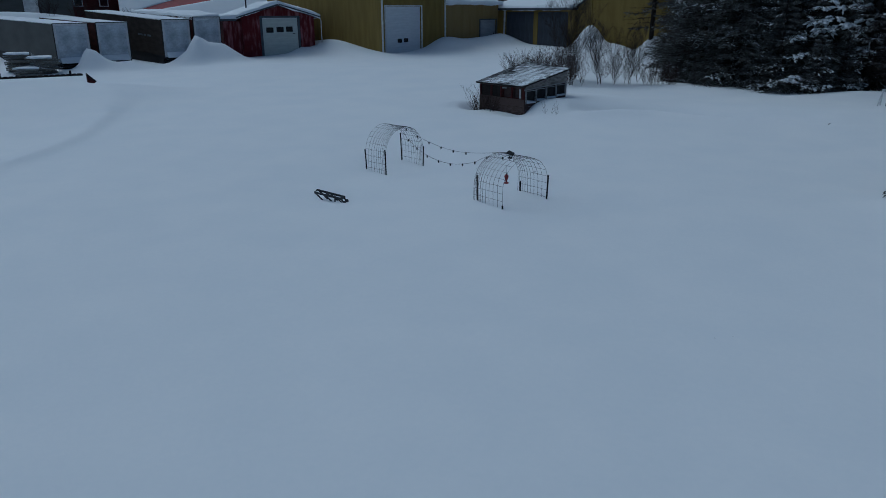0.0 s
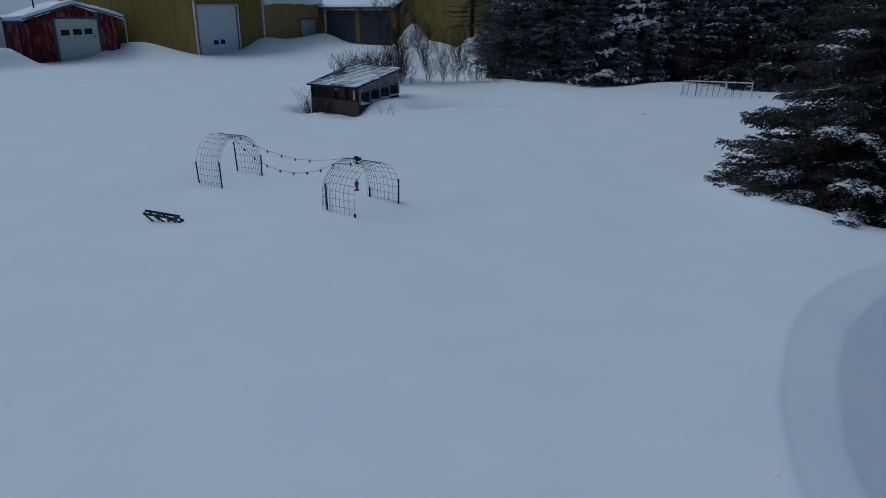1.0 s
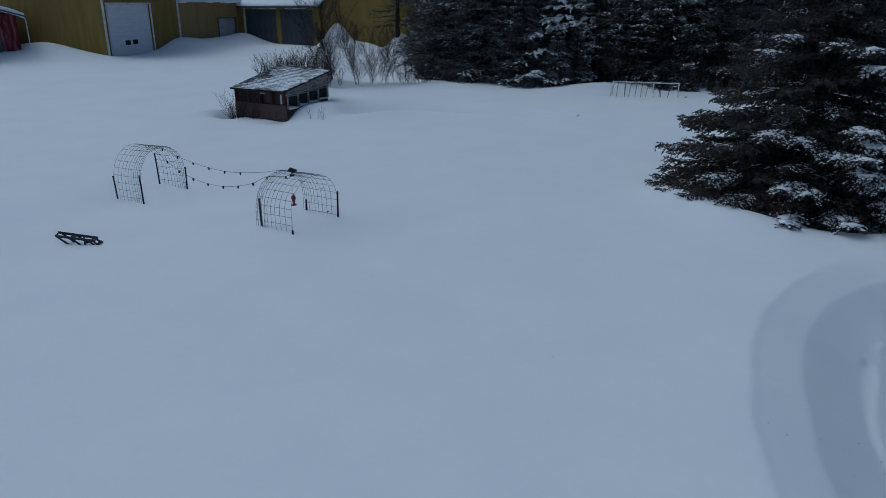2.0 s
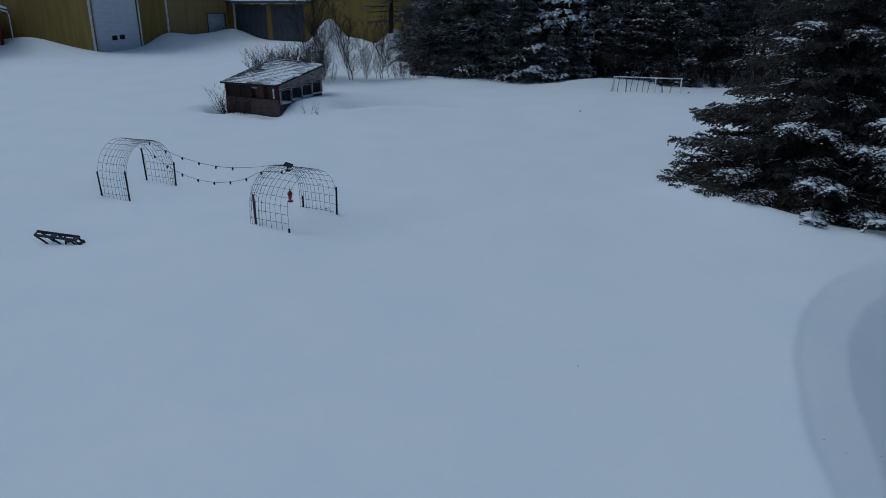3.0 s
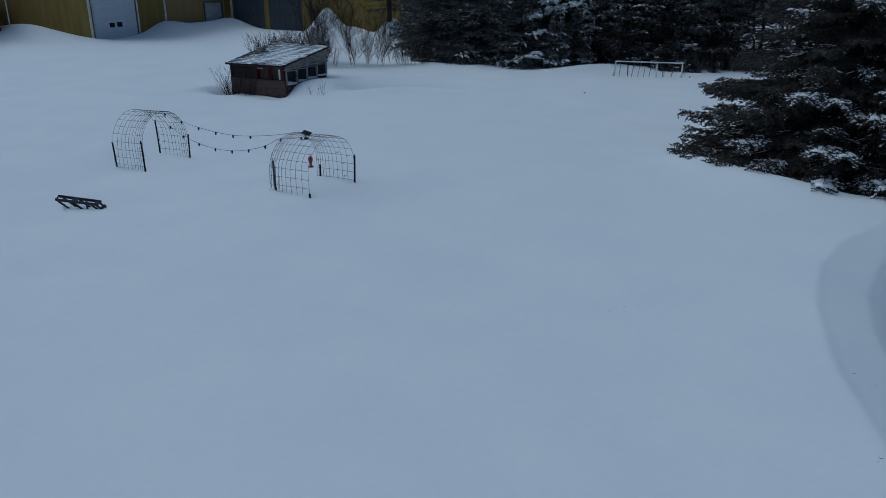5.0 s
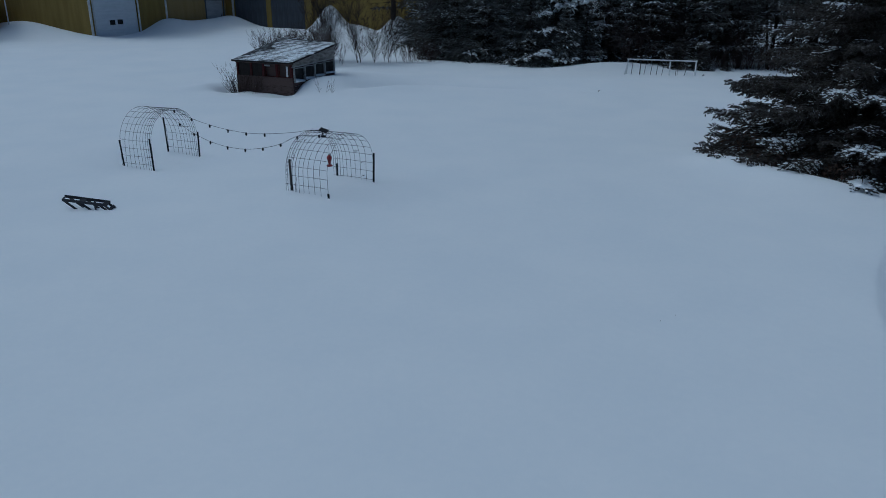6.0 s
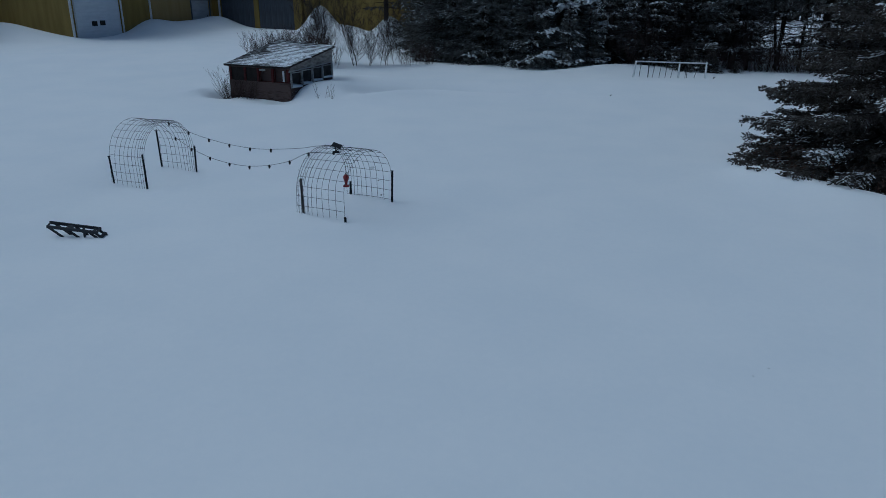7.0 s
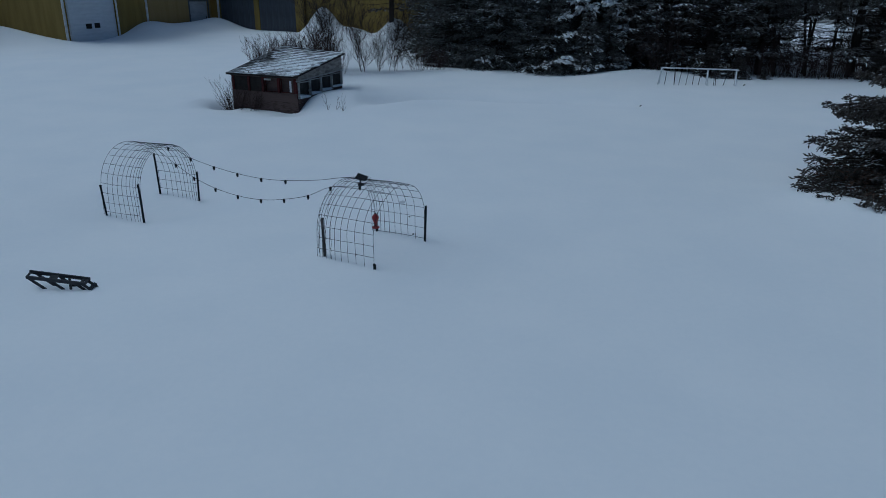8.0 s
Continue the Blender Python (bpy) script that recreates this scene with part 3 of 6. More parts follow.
def red_garage():
    m = axes((-37.7, 50.5), (0.70, 0.714))
    shed = thing("garage", m, "weathered red plank garage with a snow-laden gable roof", "garage")
    boxes("wall", [((x0, 0.06, z0), (x1, 0.2, z1)) for x0, x1, z0, z1 in ((0.1, 1.85, 0, 4.5), (4.98, 6.4, 0, 4.5), (1.85, 4.98, 4.45, 4.55))]
          + [((0.1, 0.2, 0), (0.25, 8, 4.5)), ((6.25, 0.2, 0), (6.4, 8, 4.5)), ((0.25, 7.85, 0), (6.25, 8, 4.5)), ((-1.45, 0.35, 0), (0.09, 0.5, 4.2)), ((-1.45, 0.5, 0), (-1.3, 6, 4.2))], RED_PLANK, shed)
    g = Geo()
    g.add([(0.1, 0.07, 4.55), (6.4, 0.07, 4.55), (3.3, 0.07, 5.45), (0.1, 0.2, 4.55), (6.4, 0.2, 4.55), (3.3, 0.2, 5.45)], [(0, 1, 2), (3, 5, 4), (1, 4, 5, 2), (0, 2, 5, 3)])
    part("gable", g, RED_PLANK, shed)
    rnd = random.Random(31)
    x = -1.45
    while x < 6.4:
        w = rnd.uniform(0.16, 0.24)
        x1 = min(x + w, 6.45)
        y = 0.31 if x < 0.05 else 0.02
        top = 4.2 if x < 0.05 else 4.52 + max(0, 0.9 * (1 - abs((x + x1) / 2 - 3.3) / 3.1))
        for z0, z1 in ((0.4, top),) if x1 < 1.7 or x > 5.1 else ((4.6, top),):
            if z1 > z0 + 0.05:
                part("plank", Geo().box((x + 0.008, y, z0), (x1 - 0.008, y + 0.036, z1 - 0.02)), RED_PLANK, shed)
        x = x1
    for x0, x1, z0, z1 in ((1.66, 1.86, 0.5, 4.62), (4.97, 5.17, 0.5, 4.62), (1.86, 4.97, 4.42, 4.62)):
        part("door_frame", Geo().box((x0, -0.03, z0), (x1, 0.055, z1), None, 0.01), FRAME_GREY, shed)
    part("trim", Geo().box((1.9, -0.06, 4.38), (4.95, -0.033, 4.45), None, 0.008), WHITE_TRIM, shed, "pale strip over the door")
    sectional_door(shed, pose(1.87, 0.1, 0.9), 3.1, 3.52, DOOR_WHITE, [(0.35, 2.35, 0.55, 0.36), (1.25, 2.38, 0.55, 0.36), (2.1, 2.41, 0.5, 0.36)], 4, "grey-white overhead door with three small windows")
    part("handle", Geo().box((4.5, 0.02, 3.05), (4.7, 0.07, 3.13)), BLACK, shed)
    for e, r in ((-0.35, 3.3), (6.95, 3.3)):
        part("roof", Geo().add([(e, -0.4, 4.42), (r, -0.4, 5.5), (r, 8.2, 5.5), (e, 8.2, 4.42), (e, -0.4, 4.54), (r, -0.4, 5.62), (r, 8.2, 5.62), (e, 8.2, 4.54)],
             [(0, 1, 2, 3), (7, 6, 5, 4), (0, 4, 5, 1), (3, 2, 6, 7), (0, 3, 7, 4)]), FRAME_GREY, shed)
        snow_slab("roof_snow", [(e, -0.45, 4.55), (r, -0.45, 5.63), (r, 8.2, 5.63), (e, 8.2, 4.55)], 0.36, shed, 15)
    part("roof", Geo().box((-1.8, -0.2, 4.28), (-0.37, 6.2, 4.38)), FRAME_GREY, shed)
    snow_slab("roof_snow", [(-1.85, -0.25, 4.39), (-0.37, -0.25, 4.5), (-0.37, 6.2, 4.5), (-1.85, 6.2, 4.39)], 0.34, shed, 16)
    part("fascia", Geo().box((-1.8, -0.26, 4.22), (-0.37, -0.21, 4.4), None, 0.01), FRAME_GREY, shed)
    for e, tilt in ((-0.37, -16.4), (6.97, 196.4)):
        part("fascia", Geo().box((0, -0.46, -0.06), (3.8, -0.41, 0.05), pose(e, 0, 4.50, 0, tilt, 0), 0.01), FRAME_GREY, shed)
    part("chimney_pipe", Geo().tube([(1.0, 2.5, 4.7), (1.0, 2.5, 6.6)], 0.06, 8), BLACK, shed)
    part("downspout", Geo().tube([(6.9, -0.3, 4.45), (7.1, 0.0, 4.2), (7.1, 0.05, 1.9)], 0.045, 8), WHITE_TRIM, shed)


def box_trailer(m, width, length, top, side_mat, frame_mat, sill, seed, snow=0.09):
    """A lorry box with a roll-up rear door: x across the rear, y forward."""
    t = thing("box_trailer", m, "parked box trailer with white roll-up door and snowy roof", "trailer", "parked box trailers")
    w, h = width, top - sill
    boxes("body_panel", [((0, 0.1, sill), (0.06, length, top)), ((w - 0.06, 0.1, sill), (w, length, top)), ((0.06, length - 0.06, sill), (w - 0.06, length, top)), ((0.06, 0.1, sill), (w - 0.06, length - 0.06, sill + 0.1)), ((0.06, 0.1, top - 0.06), (w - 0.06, length - 0.06, top))], side_mat, t)
    post = 0.17
    for x0, x1, z0, z1 in ((0, post, sill - 0.1, top), (w - post, w, sill - 0.1, top), (post, w - post, top - 0.15, top), (post, w - post, sill - 0.1, sill + 0.02)):
        part("rear_frame", Geo().box((x0, 0, z0), (x1, 0.095, z1), None, 0.012), frame_mat, t)
    d = part("door", Geo().box((post, 0.07, sill + 0.02), (w - post, 0.09, top - 0.15)), WHITE_TRIM, t, "white roll-up door")
    n = 9
    for i in range(n):
        z = sill + 0.02 + (h - 0.17) / n * i
        part("slat", Geo().box((post + 0.005, 0.03, z + 0.003), (w - post - 0.005, 0.068, z + (h - 0.17) / n - 0.002), None, 0.002), BLOWN_DOOR, d)
    part("top_seal", Geo().box((-0.03, -0.02, top + 0.002), (w + 0.03, 0.08, top + 0.05)), BLACK, t)
    part("bumper", Geo().box((0.1, 0.0, sill - 0.45), (w - 0.1, 0.1, sill - 0.28)), BLACK, t)
    boxes("chassis_beam", [((0.7, 0.2, sill - 0.35), (0.85, length - 0.5, sill - 0.02)), ((w - 0.85, 0.2, sill - 0.35), (w - 0.7, length - 0.5, sill - 0.02))], BLACK, t)
    for x in (0.12, w - 0.4):
        for y in (1.6, 2.9):
            wheel = part("wheel", Geo().lathe([(0.2, 0), (0.48, 0.03), (0.5, 0.1), (0.5, 0.2), (0.48, 0.27), (0.2, 0.28)], pose(x, y, sill - 0.65, 0, 90, 0), 18), BLACK, t)
            part("hub", Geo().lathe([(0.18, -0.01), (0.18, 0.29)], pose(x, y, sill - 0.65, 0, 90, 0), 10), TRAILER_DARK, wheel)
    snow_slab("roof_snow", [(0, 0, top + 0.005), (w, 0, top + 0.005), (w, length, top + 0.005), (0, length, top + 0.005)], snow, t, seed)
    # black sheets added below the body stand in for the deep shade underneath
    boxes("underside_shade", [((0.04, 0.3, sill - 1.2), (0.07, length - 0.3, sill - 0.003)), ((w - 0.07, 0.3, sill - 1.2), (w - 0.04, length - 0.3, sill - 0.003)), ((0.08, 0.35, sill - 1.2), (w - 0.08, 0.4, sill - 0.5))], BLACK, t)
    boxes("edge_strip", [((-0.05, -0.01, sill - 0.25), (-0.003, 0.1, top)), ((w + 0.003, -0.01, sill - 0.25), (w + 0.05, 0.1, top)), ((0, -0.01, sill - 0.2), (w, 0.09, sill - 0.105))], BLACK, t)
    snow_slab("sill_snow", [(post, -0.22, sill - 0.08), (w - post, -0.22, sill - 0.08), (w - post, 0.0, sill + 0.2), (post, 0.0, sill + 0.2)], 0.14, t, seed + 40)
    if side_mat is TRAILER_DARK:
        boxes("marking", [((-0.012, y, 2.95), (-0.003, y + w1, 3.1)) for y, w1 in ((2.2, 0.7), (3.1, 0.5), (3.8, 0.9))], FRAME_GREY, t, "worn grey lettering bar")
    return t


def trailers():
    a, b = (-45.2, 38.0), (-40.9, 44.0)
    w = Vector((0.39, 0.92)).normalized()
    at = lambda o, s: (o[0] + w.x * s, o[1] + w.y * s)  # noqa: E731
    box_trailer(axes(at(a, 0.0), w) @ pose(0, 0, 0, 1.3), 2.45, 20, 4.16, TRAILER_GREY, TRAILER_FRAME, 1.45, 51)
    box_trailer(axes(at(a, 3.1), w) @ pose(0, 0, 0, 1.5), 2.4, 13, 4.2, TRAILER_RUST, TRAILER_FRAME, 1.5, 52)
    box_trailer(axes(at(b, 0.36), w) @ pose(0, 0, 0, 2.6), 2.32, 16, 4.38, TRAILER_DARK, TRAILER_FRAME, 1.6, 53)
    box_trailer(axes(at(b, 3.08), w) @ pose(0, 0, 0, 2.0), 2.35, 12, 4.55, TRAILER_RUST, TRAILER_FRAME, 1.7, 54, 0.34)


def lumber_pile():
    rnd = random.Random(8)
    for cx, cy, rows in ((-45.3, 35.6, 7), (-46.8, 35.0, 8), (-45.6, 34.6, 4)):
        z = ground_z(cx, cy) - 0.1
        pile = thing("lumber_pile", axes((cx, cy), (0.75 + rnd.uniform(-0.2, 0.2), 0.66), z), "untidy stack of weathered boards dusted with snow", "lumber", "board stacks")
        rows, pitch = int(rows * 1.45), 0.131
        for r in range(rows):
            for k in range(4):
                x0 = rnd.uniform(-0.2, 0.2)
                part("plank", Geo().box((x0, k * 0.25 + 0.01, r * pitch), (x0 + rnd.uniform(0.9, 2.0), k * 0.25 + 0.22, r * pitch + rnd.uniform(0.07, 0.105)), pose(0, 0, 0, rnd.uniform(-2, 2), rnd.uniform(-3, 3), rnd.uniform(-9, 9))), LUMBER, pile)
            for x in (0.25 + rnd.uniform(-0.1, 0.1), 1.1 + rnd.uniform(-0.1, 0.1)):
                part("bearer", Geo().box((x, -0.02, r * pitch + 0.106), (x + 0.09, 1.0, r * pitch + 0.13)), LUMBER, pile)
        snow_slab("snow_cap", [(-0.15, -0.05, rows * pitch), (1.5, -0.08, rows * pitch - 0.03), (1.45, 1.0, rows * pitch), (-0.05, 1.0, rows * pitch + 0.02)], rnd.uniform(0.06, 0.12), pile, rows * 3 + int(cx))


def buried_roof():
    roof = thing("buried_roof", axes((-33.15, 29.4), (0.565, 0.825)), "low shed roof buried in snow with a red gable end", "roof")
    z = 1.56
    part("ridge_board", Geo().box((-9, 0.32, z - 0.1), (-0.1, 0.38, z + 0.0)), DARK_INSIDE, roof, "dark ridge board")
    for i in range(30):
        x = -8.8 + i * 0.29
        part("ridge_cap", Geo().box((x, 0.2, z + 0.0), (x + 0.22, 0.4, z + 0.035), None, 0.008), BLACK, roof)
    part("vent", Geo().box((-4.6, 0.18, z + 0.03), (-4.25, 0.48, z + 0.36), None, 0.03), BLACK, roof)
    part("vent", Geo().tube([(-0.75, 0.3, z - 0.1), (-0.75, 0.3, z + 0.22)], 0.06, 8), BLACK, roof)
    part("gable", Geo().add([(0.05, -0.06, z + 0.02), (0.52, -0.06, z - 0.46), (0.05, -0.06, z - 0.75), (0.05, 0.2, z + 0.02), (0.52, 0.2, z - 0.46), (0.05, 0.2, z - 0.75)],
         [(0, 2, 1), (3, 4, 5), (0, 1, 4, 3), (1, 2, 5, 4), (2, 0, 3, 5)]), RED_PAINT, roof, "faded red gable boards")
    part("bargeboard", Geo().box((-0.02, -0.1, -0.06), (0.68, -0.065, 0.03), pose(0.03, 0, z + 0.03, 0, 45, 0), 0.008), BLACK, roof)
    part("bargeboard", Geo().box((-0.04, -0.16, z - 0.80), (0.2, -0.07, z - 0.5), None, 0.01), BLACK, roof)


def distant_house():
    h = thing("house", axes((-80, 62), (0.55, 0.83)), "dark red house beyond the trailers", "house")
    part("wall", Geo().box((0, 0, 1), (14, 9, 9)), HOUSE_RED, h)
    part("roof", Geo().add([(-0.5, -0.6, 9), (14.5, -0.6, 9), (14.5, 4.5, 12), (-0.5, 4.5, 12), (14.5, 9.6, 9), (-0.5, 9.6, 9)], [(0, 1, 2, 3), (3, 2, 4, 5), (0, 3, 5), (1, 4, 2), (0, 5, 4, 1)]), SNOW_SMALL, h)
    for x in (1.5, 4.2, 7.2, 10.2):
        win = part("window", Geo().box((x, -0.1, 5.6), (x + 1.1, -0.01, 7.3)), WHITE_TRIM, h)
        part("pane", Geo().box((x + 0.12, -0.12, 5.72), (x + 0.98, -0.103, 7.18)), GLASS_DARK, win)
    part("porch", Geo().box((-6, -2, 1), (-0.02, 0, 4.6)), TRAILER_DARK, h)
    hall = thing("machine_shed", axes((-66, 66), (0.7, 0.71)), "long shed with a snowy red metal roof", "shed")
    part("wall", Geo().box((0, 0, 1), (26, 12, 4.4)), TRAILER_DARK, hall)
    part("roof", Geo().add([(-0.4, -0.6, 4.4), (26.4, -0.6, 4.4), (26.4, 6.0, 8.6), (-0.4, 6.0, 8.6), (26.4, 12.6, 4.4), (-0.4, 12.6, 4.4)], [(0, 1, 2, 3), (3, 2, 4, 5), (0, 3, 5), (1, 4, 2), (0, 5, 4, 1)]), RED_METAL, hall)
    lie = lambda x, s: (x, -0.6 + 6.5 * s, 4.42 + 4.15 * s)  # noqa: E731
    snow_slab("roof_snow", [lie(-0.4, 0), lie(26.4, 0), lie(26.4, 1), lie(24.2, 1)], 0.16, hall, 77)
    snow_slab("roof_snow", [lie(-0.4, 0.05), lie(13.6, 1), lie(-0.2, 1), lie(-0.4, 0.5)], 0.16, hall, 78)
    cottage = thing("outbuilding", axes((-74, 50), (0.6, 0.8)), "grey weathered outbuilding with a pale door", "shed")
    part("wall", Geo().box((0, 0, 0.5), (12, 7, 7.5)), TRAILER_GREY, cottage)
    part("door", Geo().box((7.2, -0.08, 1.2), (8.6, -0.01, 6.9)), WHITE_TRIM, cottage)
    part("roof", Geo().add([(-0.5, -0.6, 7.5), (12.5, -0.6, 7.5), (12.5, 3.5, 9.5), (-0.5, 3.5, 9.5), (12.5, 7.6, 7.5), (-0.5, 7.6, 7.5)], [(0, 1, 2, 3), (3, 2, 4, 5), (0, 3, 5), (1, 4, 2), (0, 5, 4, 1)]), SNOW_SMALL, cottage)


ochre_barn()
red_garage()
trailers()
lumber_pile()
buried_roof()
distant_house()


# ---- the old coop ----
def coop():
    m = axes((-9.66, 32.2), (0.866, -0.5))
    s = thing("coop", m, "sagging red-brown lean-to coop with snowy shingles and broken windows", "shed")
    W, D = 3.2, 3.1
    zf, zb = 1.63, 2.27     # wall heights, front and back
    # corner posts
    for x, y, z in ((0.02, 0.02, zf), (W - 0.12, 0.02, zf), (0.02, D - 0.12, zb), (W - 0.34, D - 0.14, zb - 0.12)):
        part("corner_post", Geo().box((x, y, -0.3), (x + 0.1, y + 0.1, z), None, 0.008), RED_PAINT, s)
    # front: boards below, posts and window bays above
    rnd = random.Random(3)
    z = -0.35
    while z < 0.93:
        h = min(0.145, 0.95 - z)
        part("board", Geo().box((0.0, -0.025 + rnd.uniform(-0.004, 0.004), z + 0.001), (W + rnd.uniform(-0.02, 0.02), 0.0, z + h - 0.0015), pose(0, 0, 0, 0, rnd.uniform(-0.25, 0.25), 0), 0.003), BROWN_BOARD, s)
        z += h
    part("sill", Geo().box((0.0, -0.05, 0.95), (W, 0.06, 0.99), None, 0.006), BROWN_BOARD, s)
    part("top_plate", Geo().box((-0.05, -0.035, zf - 0.1), (W + 0.02, 0.05, zf), None, 0.006), BROWN_BOARD, s)
    for x in (0.0, 0.80, 1.50, 2.26, 3.04):
        part("window_post", Geo().box((x + 0.02, -0.04, 0.99), (x + 0.12, 0.05, zf - 0.1), None, 0.008), RED_PAINT, s)
    bay = Geo().box((0.14, 0.0, 0.99), (0.80, 0.02, zf - 0.1))
    part("panel", bay, DARK_INSIDE, s, "dark boarded bay")
    part("panel", Geo().box((0.94, 0.0, 0.99), (1.5, 0.02, zf - 0.1)), DARK_INSIDE, s, "dark boarded bay")
    # board added close behind the open bays to catch light and lift their black
    part("partition", Geo().box((0.95, 0.14, 0.26), (W - 0.1, 0.16, zf)), BROWN_BOARD, s)
    part("loose_slat", Geo().box((1.68, -0.06, 1.43), (2.0, -0.045, 1.495), pose(0, 0, 0), 0.004), FRAME_WOOD, s, "pale broken slat")
    part("loose_slat", Geo().box((2.86, -0.03, 1.04), (2.95, -0.01, 1.46), None, 0.004), WHITE_TRIM, s, "pale upright slat")
    part("loose_slat", Geo().box((1.1, 0.03, 1.28), (1.3, 0.05, 1.31), pose(0, 0, 0, 0, 4, 0)), FRAME_WOOD, s)
    for x0, x1 in ((1.64, 2.26), (2.4, 3.04)):
        win = part("window", Geo().box((x0, 0.045, 0.99), (x1, 0.075, 1.02)), RED_PAINT, s)
        part("sash", Geo().box((x0, 0.045, 1.021), (x0 + 0.025, 0.075, zf - 0.1)), RED_PAINT, win)
    # right side: plywood wedge above four open bays, boards below
    slope = (zb - zf) / D
    racked = pose(W, 0, 0, 0, 0, 3.6) @ pose(-W, 0, 0)
    before = set(s.children)
    part("plywood", Geo().add([(W - 0.02, 0, 1.46), (W - 0.02, D, 1.64), (W - 0.02, D, zb - 0.09), (W - 0.02, 0, zf + 0.02), (W, 0, 1.46), (W, D, 1.64), (W, D, zb - 0.09), (W, 0, zf + 0.02)],
         [(0, 1, 2, 3), (7, 6, 5, 4), (0, 4, 5, 1), (1, 5, 6, 2), (2, 6, 7, 3), (3, 7, 4, 0)]), PLY, s, "grey plywood cladding")
    part("header", Geo().add([(W - 0.03, -0.02, 1.42), (W - 0.03, D, 1.60), (W - 0.03, D, 1.64), (W - 0.03, -0.02, 1.46), (W + 0.04, -0.02, 1.42), (W + 0.04, D, 1.60), (W + 0.04, D, 1.64), (W + 0.04, -0.02, 1.46)],
         [(0, 1, 2, 3), (7, 6, 5, 4), (0, 4, 5, 1), (1, 5, 6, 2), (2, 6, 7, 3), (3, 7, 4, 0)]), FRAME_WOOD, s)
    for i in range(5):
        y = 0.04 + i * (D - 0.14) / 4
        b, t = 0.80 + 0.085 * y, 1.40 + 0.058 * y
        part("window_post", Geo().box((W - 0.04, y + 0.01, b), (W + 0.045, y + 0.072, t), None, 0.006), FRAME_WOOD, s)
        if i < 4:
            y1 = 0.04 + (i + 1) * (D - 0.14) / 4
            win = part("window", Geo().box((W - 0.05, y + 0.085, b), (W + 0.02, y1, b + 0.05)), FRAME_WOOD, s)
            part("sash", Geo().box((W - 0.05, y + 0.085, t - 0.03), (W + 0.02, y1, t)), FRAME_WOOD, win)
            part("pane", Geo().box((W - 0.045, y + 0.09, b + 0.05), (W - 0.038, y1 - 0.005, t - 0.03)), DUSTY_GLASS, win)
            lip = Geo()
            n = 8
            for k in range(n + 1):
                yy, hh = y + 0.09 + (y1 - y - 0.1) * k / n, 0.03 + 0.09 * (1 - k / n) * (1.2 - 0.38 * i) * rnd.uniform(0.6, 1.0)
                lip.v += [(W - 0.03, yy, b + 0.05), (W + 0.06, yy, b + 0.0), (W + 0.05, yy, b + 0.05 + hh * 0.5), (W - 0.03, yy, b + 0.05 + hh)]
            lip.f = [(4 * k + j, 4 * k + (j + 1) % 4, 4 * k + 4 + (j + 1) % 4, 4 * k + 4 + j) for k in range(n) for j in range(4)] + [(3, 2, 1, 0), (4 * n, 4 * n + 1, 4 * n + 2, 4 * n + 3)]
            part("sill_snow", lip, SNOW_SMALL, win, smooth=True)
    z = -0.3
    while z < 0.66:
        part("board", Geo().box((W - 0.0, 0.0, z + 0.004), (W + 0.022, D, z + 0.15), pose(0, 0, 0, 4.0, 0, 0), 0.004), BROWN_BOARD, s)
        z += 0.155
    for ob in set(s.children) - before:
        ob.matrix_basis = racked
    # closed sides and floor
    part("wall", Geo().add([(0.0, 0, -0.3), (0.0, D, -0.3), (0.0, D, zb), (0.0, 0, zf), (0.02, 0, -0.3), (0.02, D, -0.3), (0.02, D, zb), (0.02, 0, zf)],
         [(0, 1, 2, 3), (7, 6, 5, 4), (0, 4, 5, 1), (1, 5, 6, 2), (2, 6, 7, 3), (3, 7, 4, 0)]), BROWN_BOARD, s)
    part("wall", Geo().box((0.02, D - 0.02, -0.3), (W - 0.22, D, zb - 0.08)), BROWN_BOARD, s)
    part("floor", Geo().box((0.03, 0.05, 0.2), (W - 0.06, D - 0.05, 0.25)), DARK_INSIDE, s)
    # roof: twisted deck, edge boards, courses of shingles
    y0, y1, xl = -0.22, D + 0.16, -0.04
    wide = lambda q: W + 0.09 - xl - 0.24 * q                                        # noqa: E731
    lift = lambda u, q: zf + (y0 + (y1 - y0) * q) * slope + 0.01 + q * (0.10 - 0.19 * u) - 0.035 * math.sin(math.pi * q) * math.sin(math.pi * u)  # noqa: E731
    spot = lambda u, q, h=0.0: Vector((xl + wide(q) * u, y0 + (y1 - y0) * q, lift(u, q) + h))  # noqa: E731
    n, g = 8, Geo()
    for h in (0.0, 0.03):
        g.v += [tuple(spot(i / n, j / n, h)) for j in range(n + 1) for i in range(n + 1)]
    k = (n + 1) ** 2
    for j in range(n):
        for i in range(n):
            c = j * (n + 1) + i
            g.f += [(c, c + n + 1, c + n + 2, c + 1), (k + c, k + c + 1, k + c + n + 2, k + c + n + 1)]
    ring = [i for i in range(n)] + [(n + 1) * j + n for j in range(n)] + [(n + 1) * n + i for i in range(n, 0, -1)] + [(n + 1) * j for j in range(n, 0, -1)]
    g.f += [(ring[i], ring[(i + 1) % len(ring)], k + ring[(i + 1) % len(ring)], k + ring[i]) for i in range(len(ring))]
    roof = part("roof", g, DARK_INSIDE, s, "sagging twisted roof with worn shingles under thin snow")
    for i in range(6):
        p, q = spot(i / 6 + 0.002, 0), spot((i + 1) / 6 - 0.002, 0)
        part("fascia", Geo().box((p.x, p.y - 0.03, p.z - rnd.uniform(0.008, 0.034)), (q.x, p.y - 0.003, p.z + 0.004), None, 0.005), EAVE_WOOD, roof)
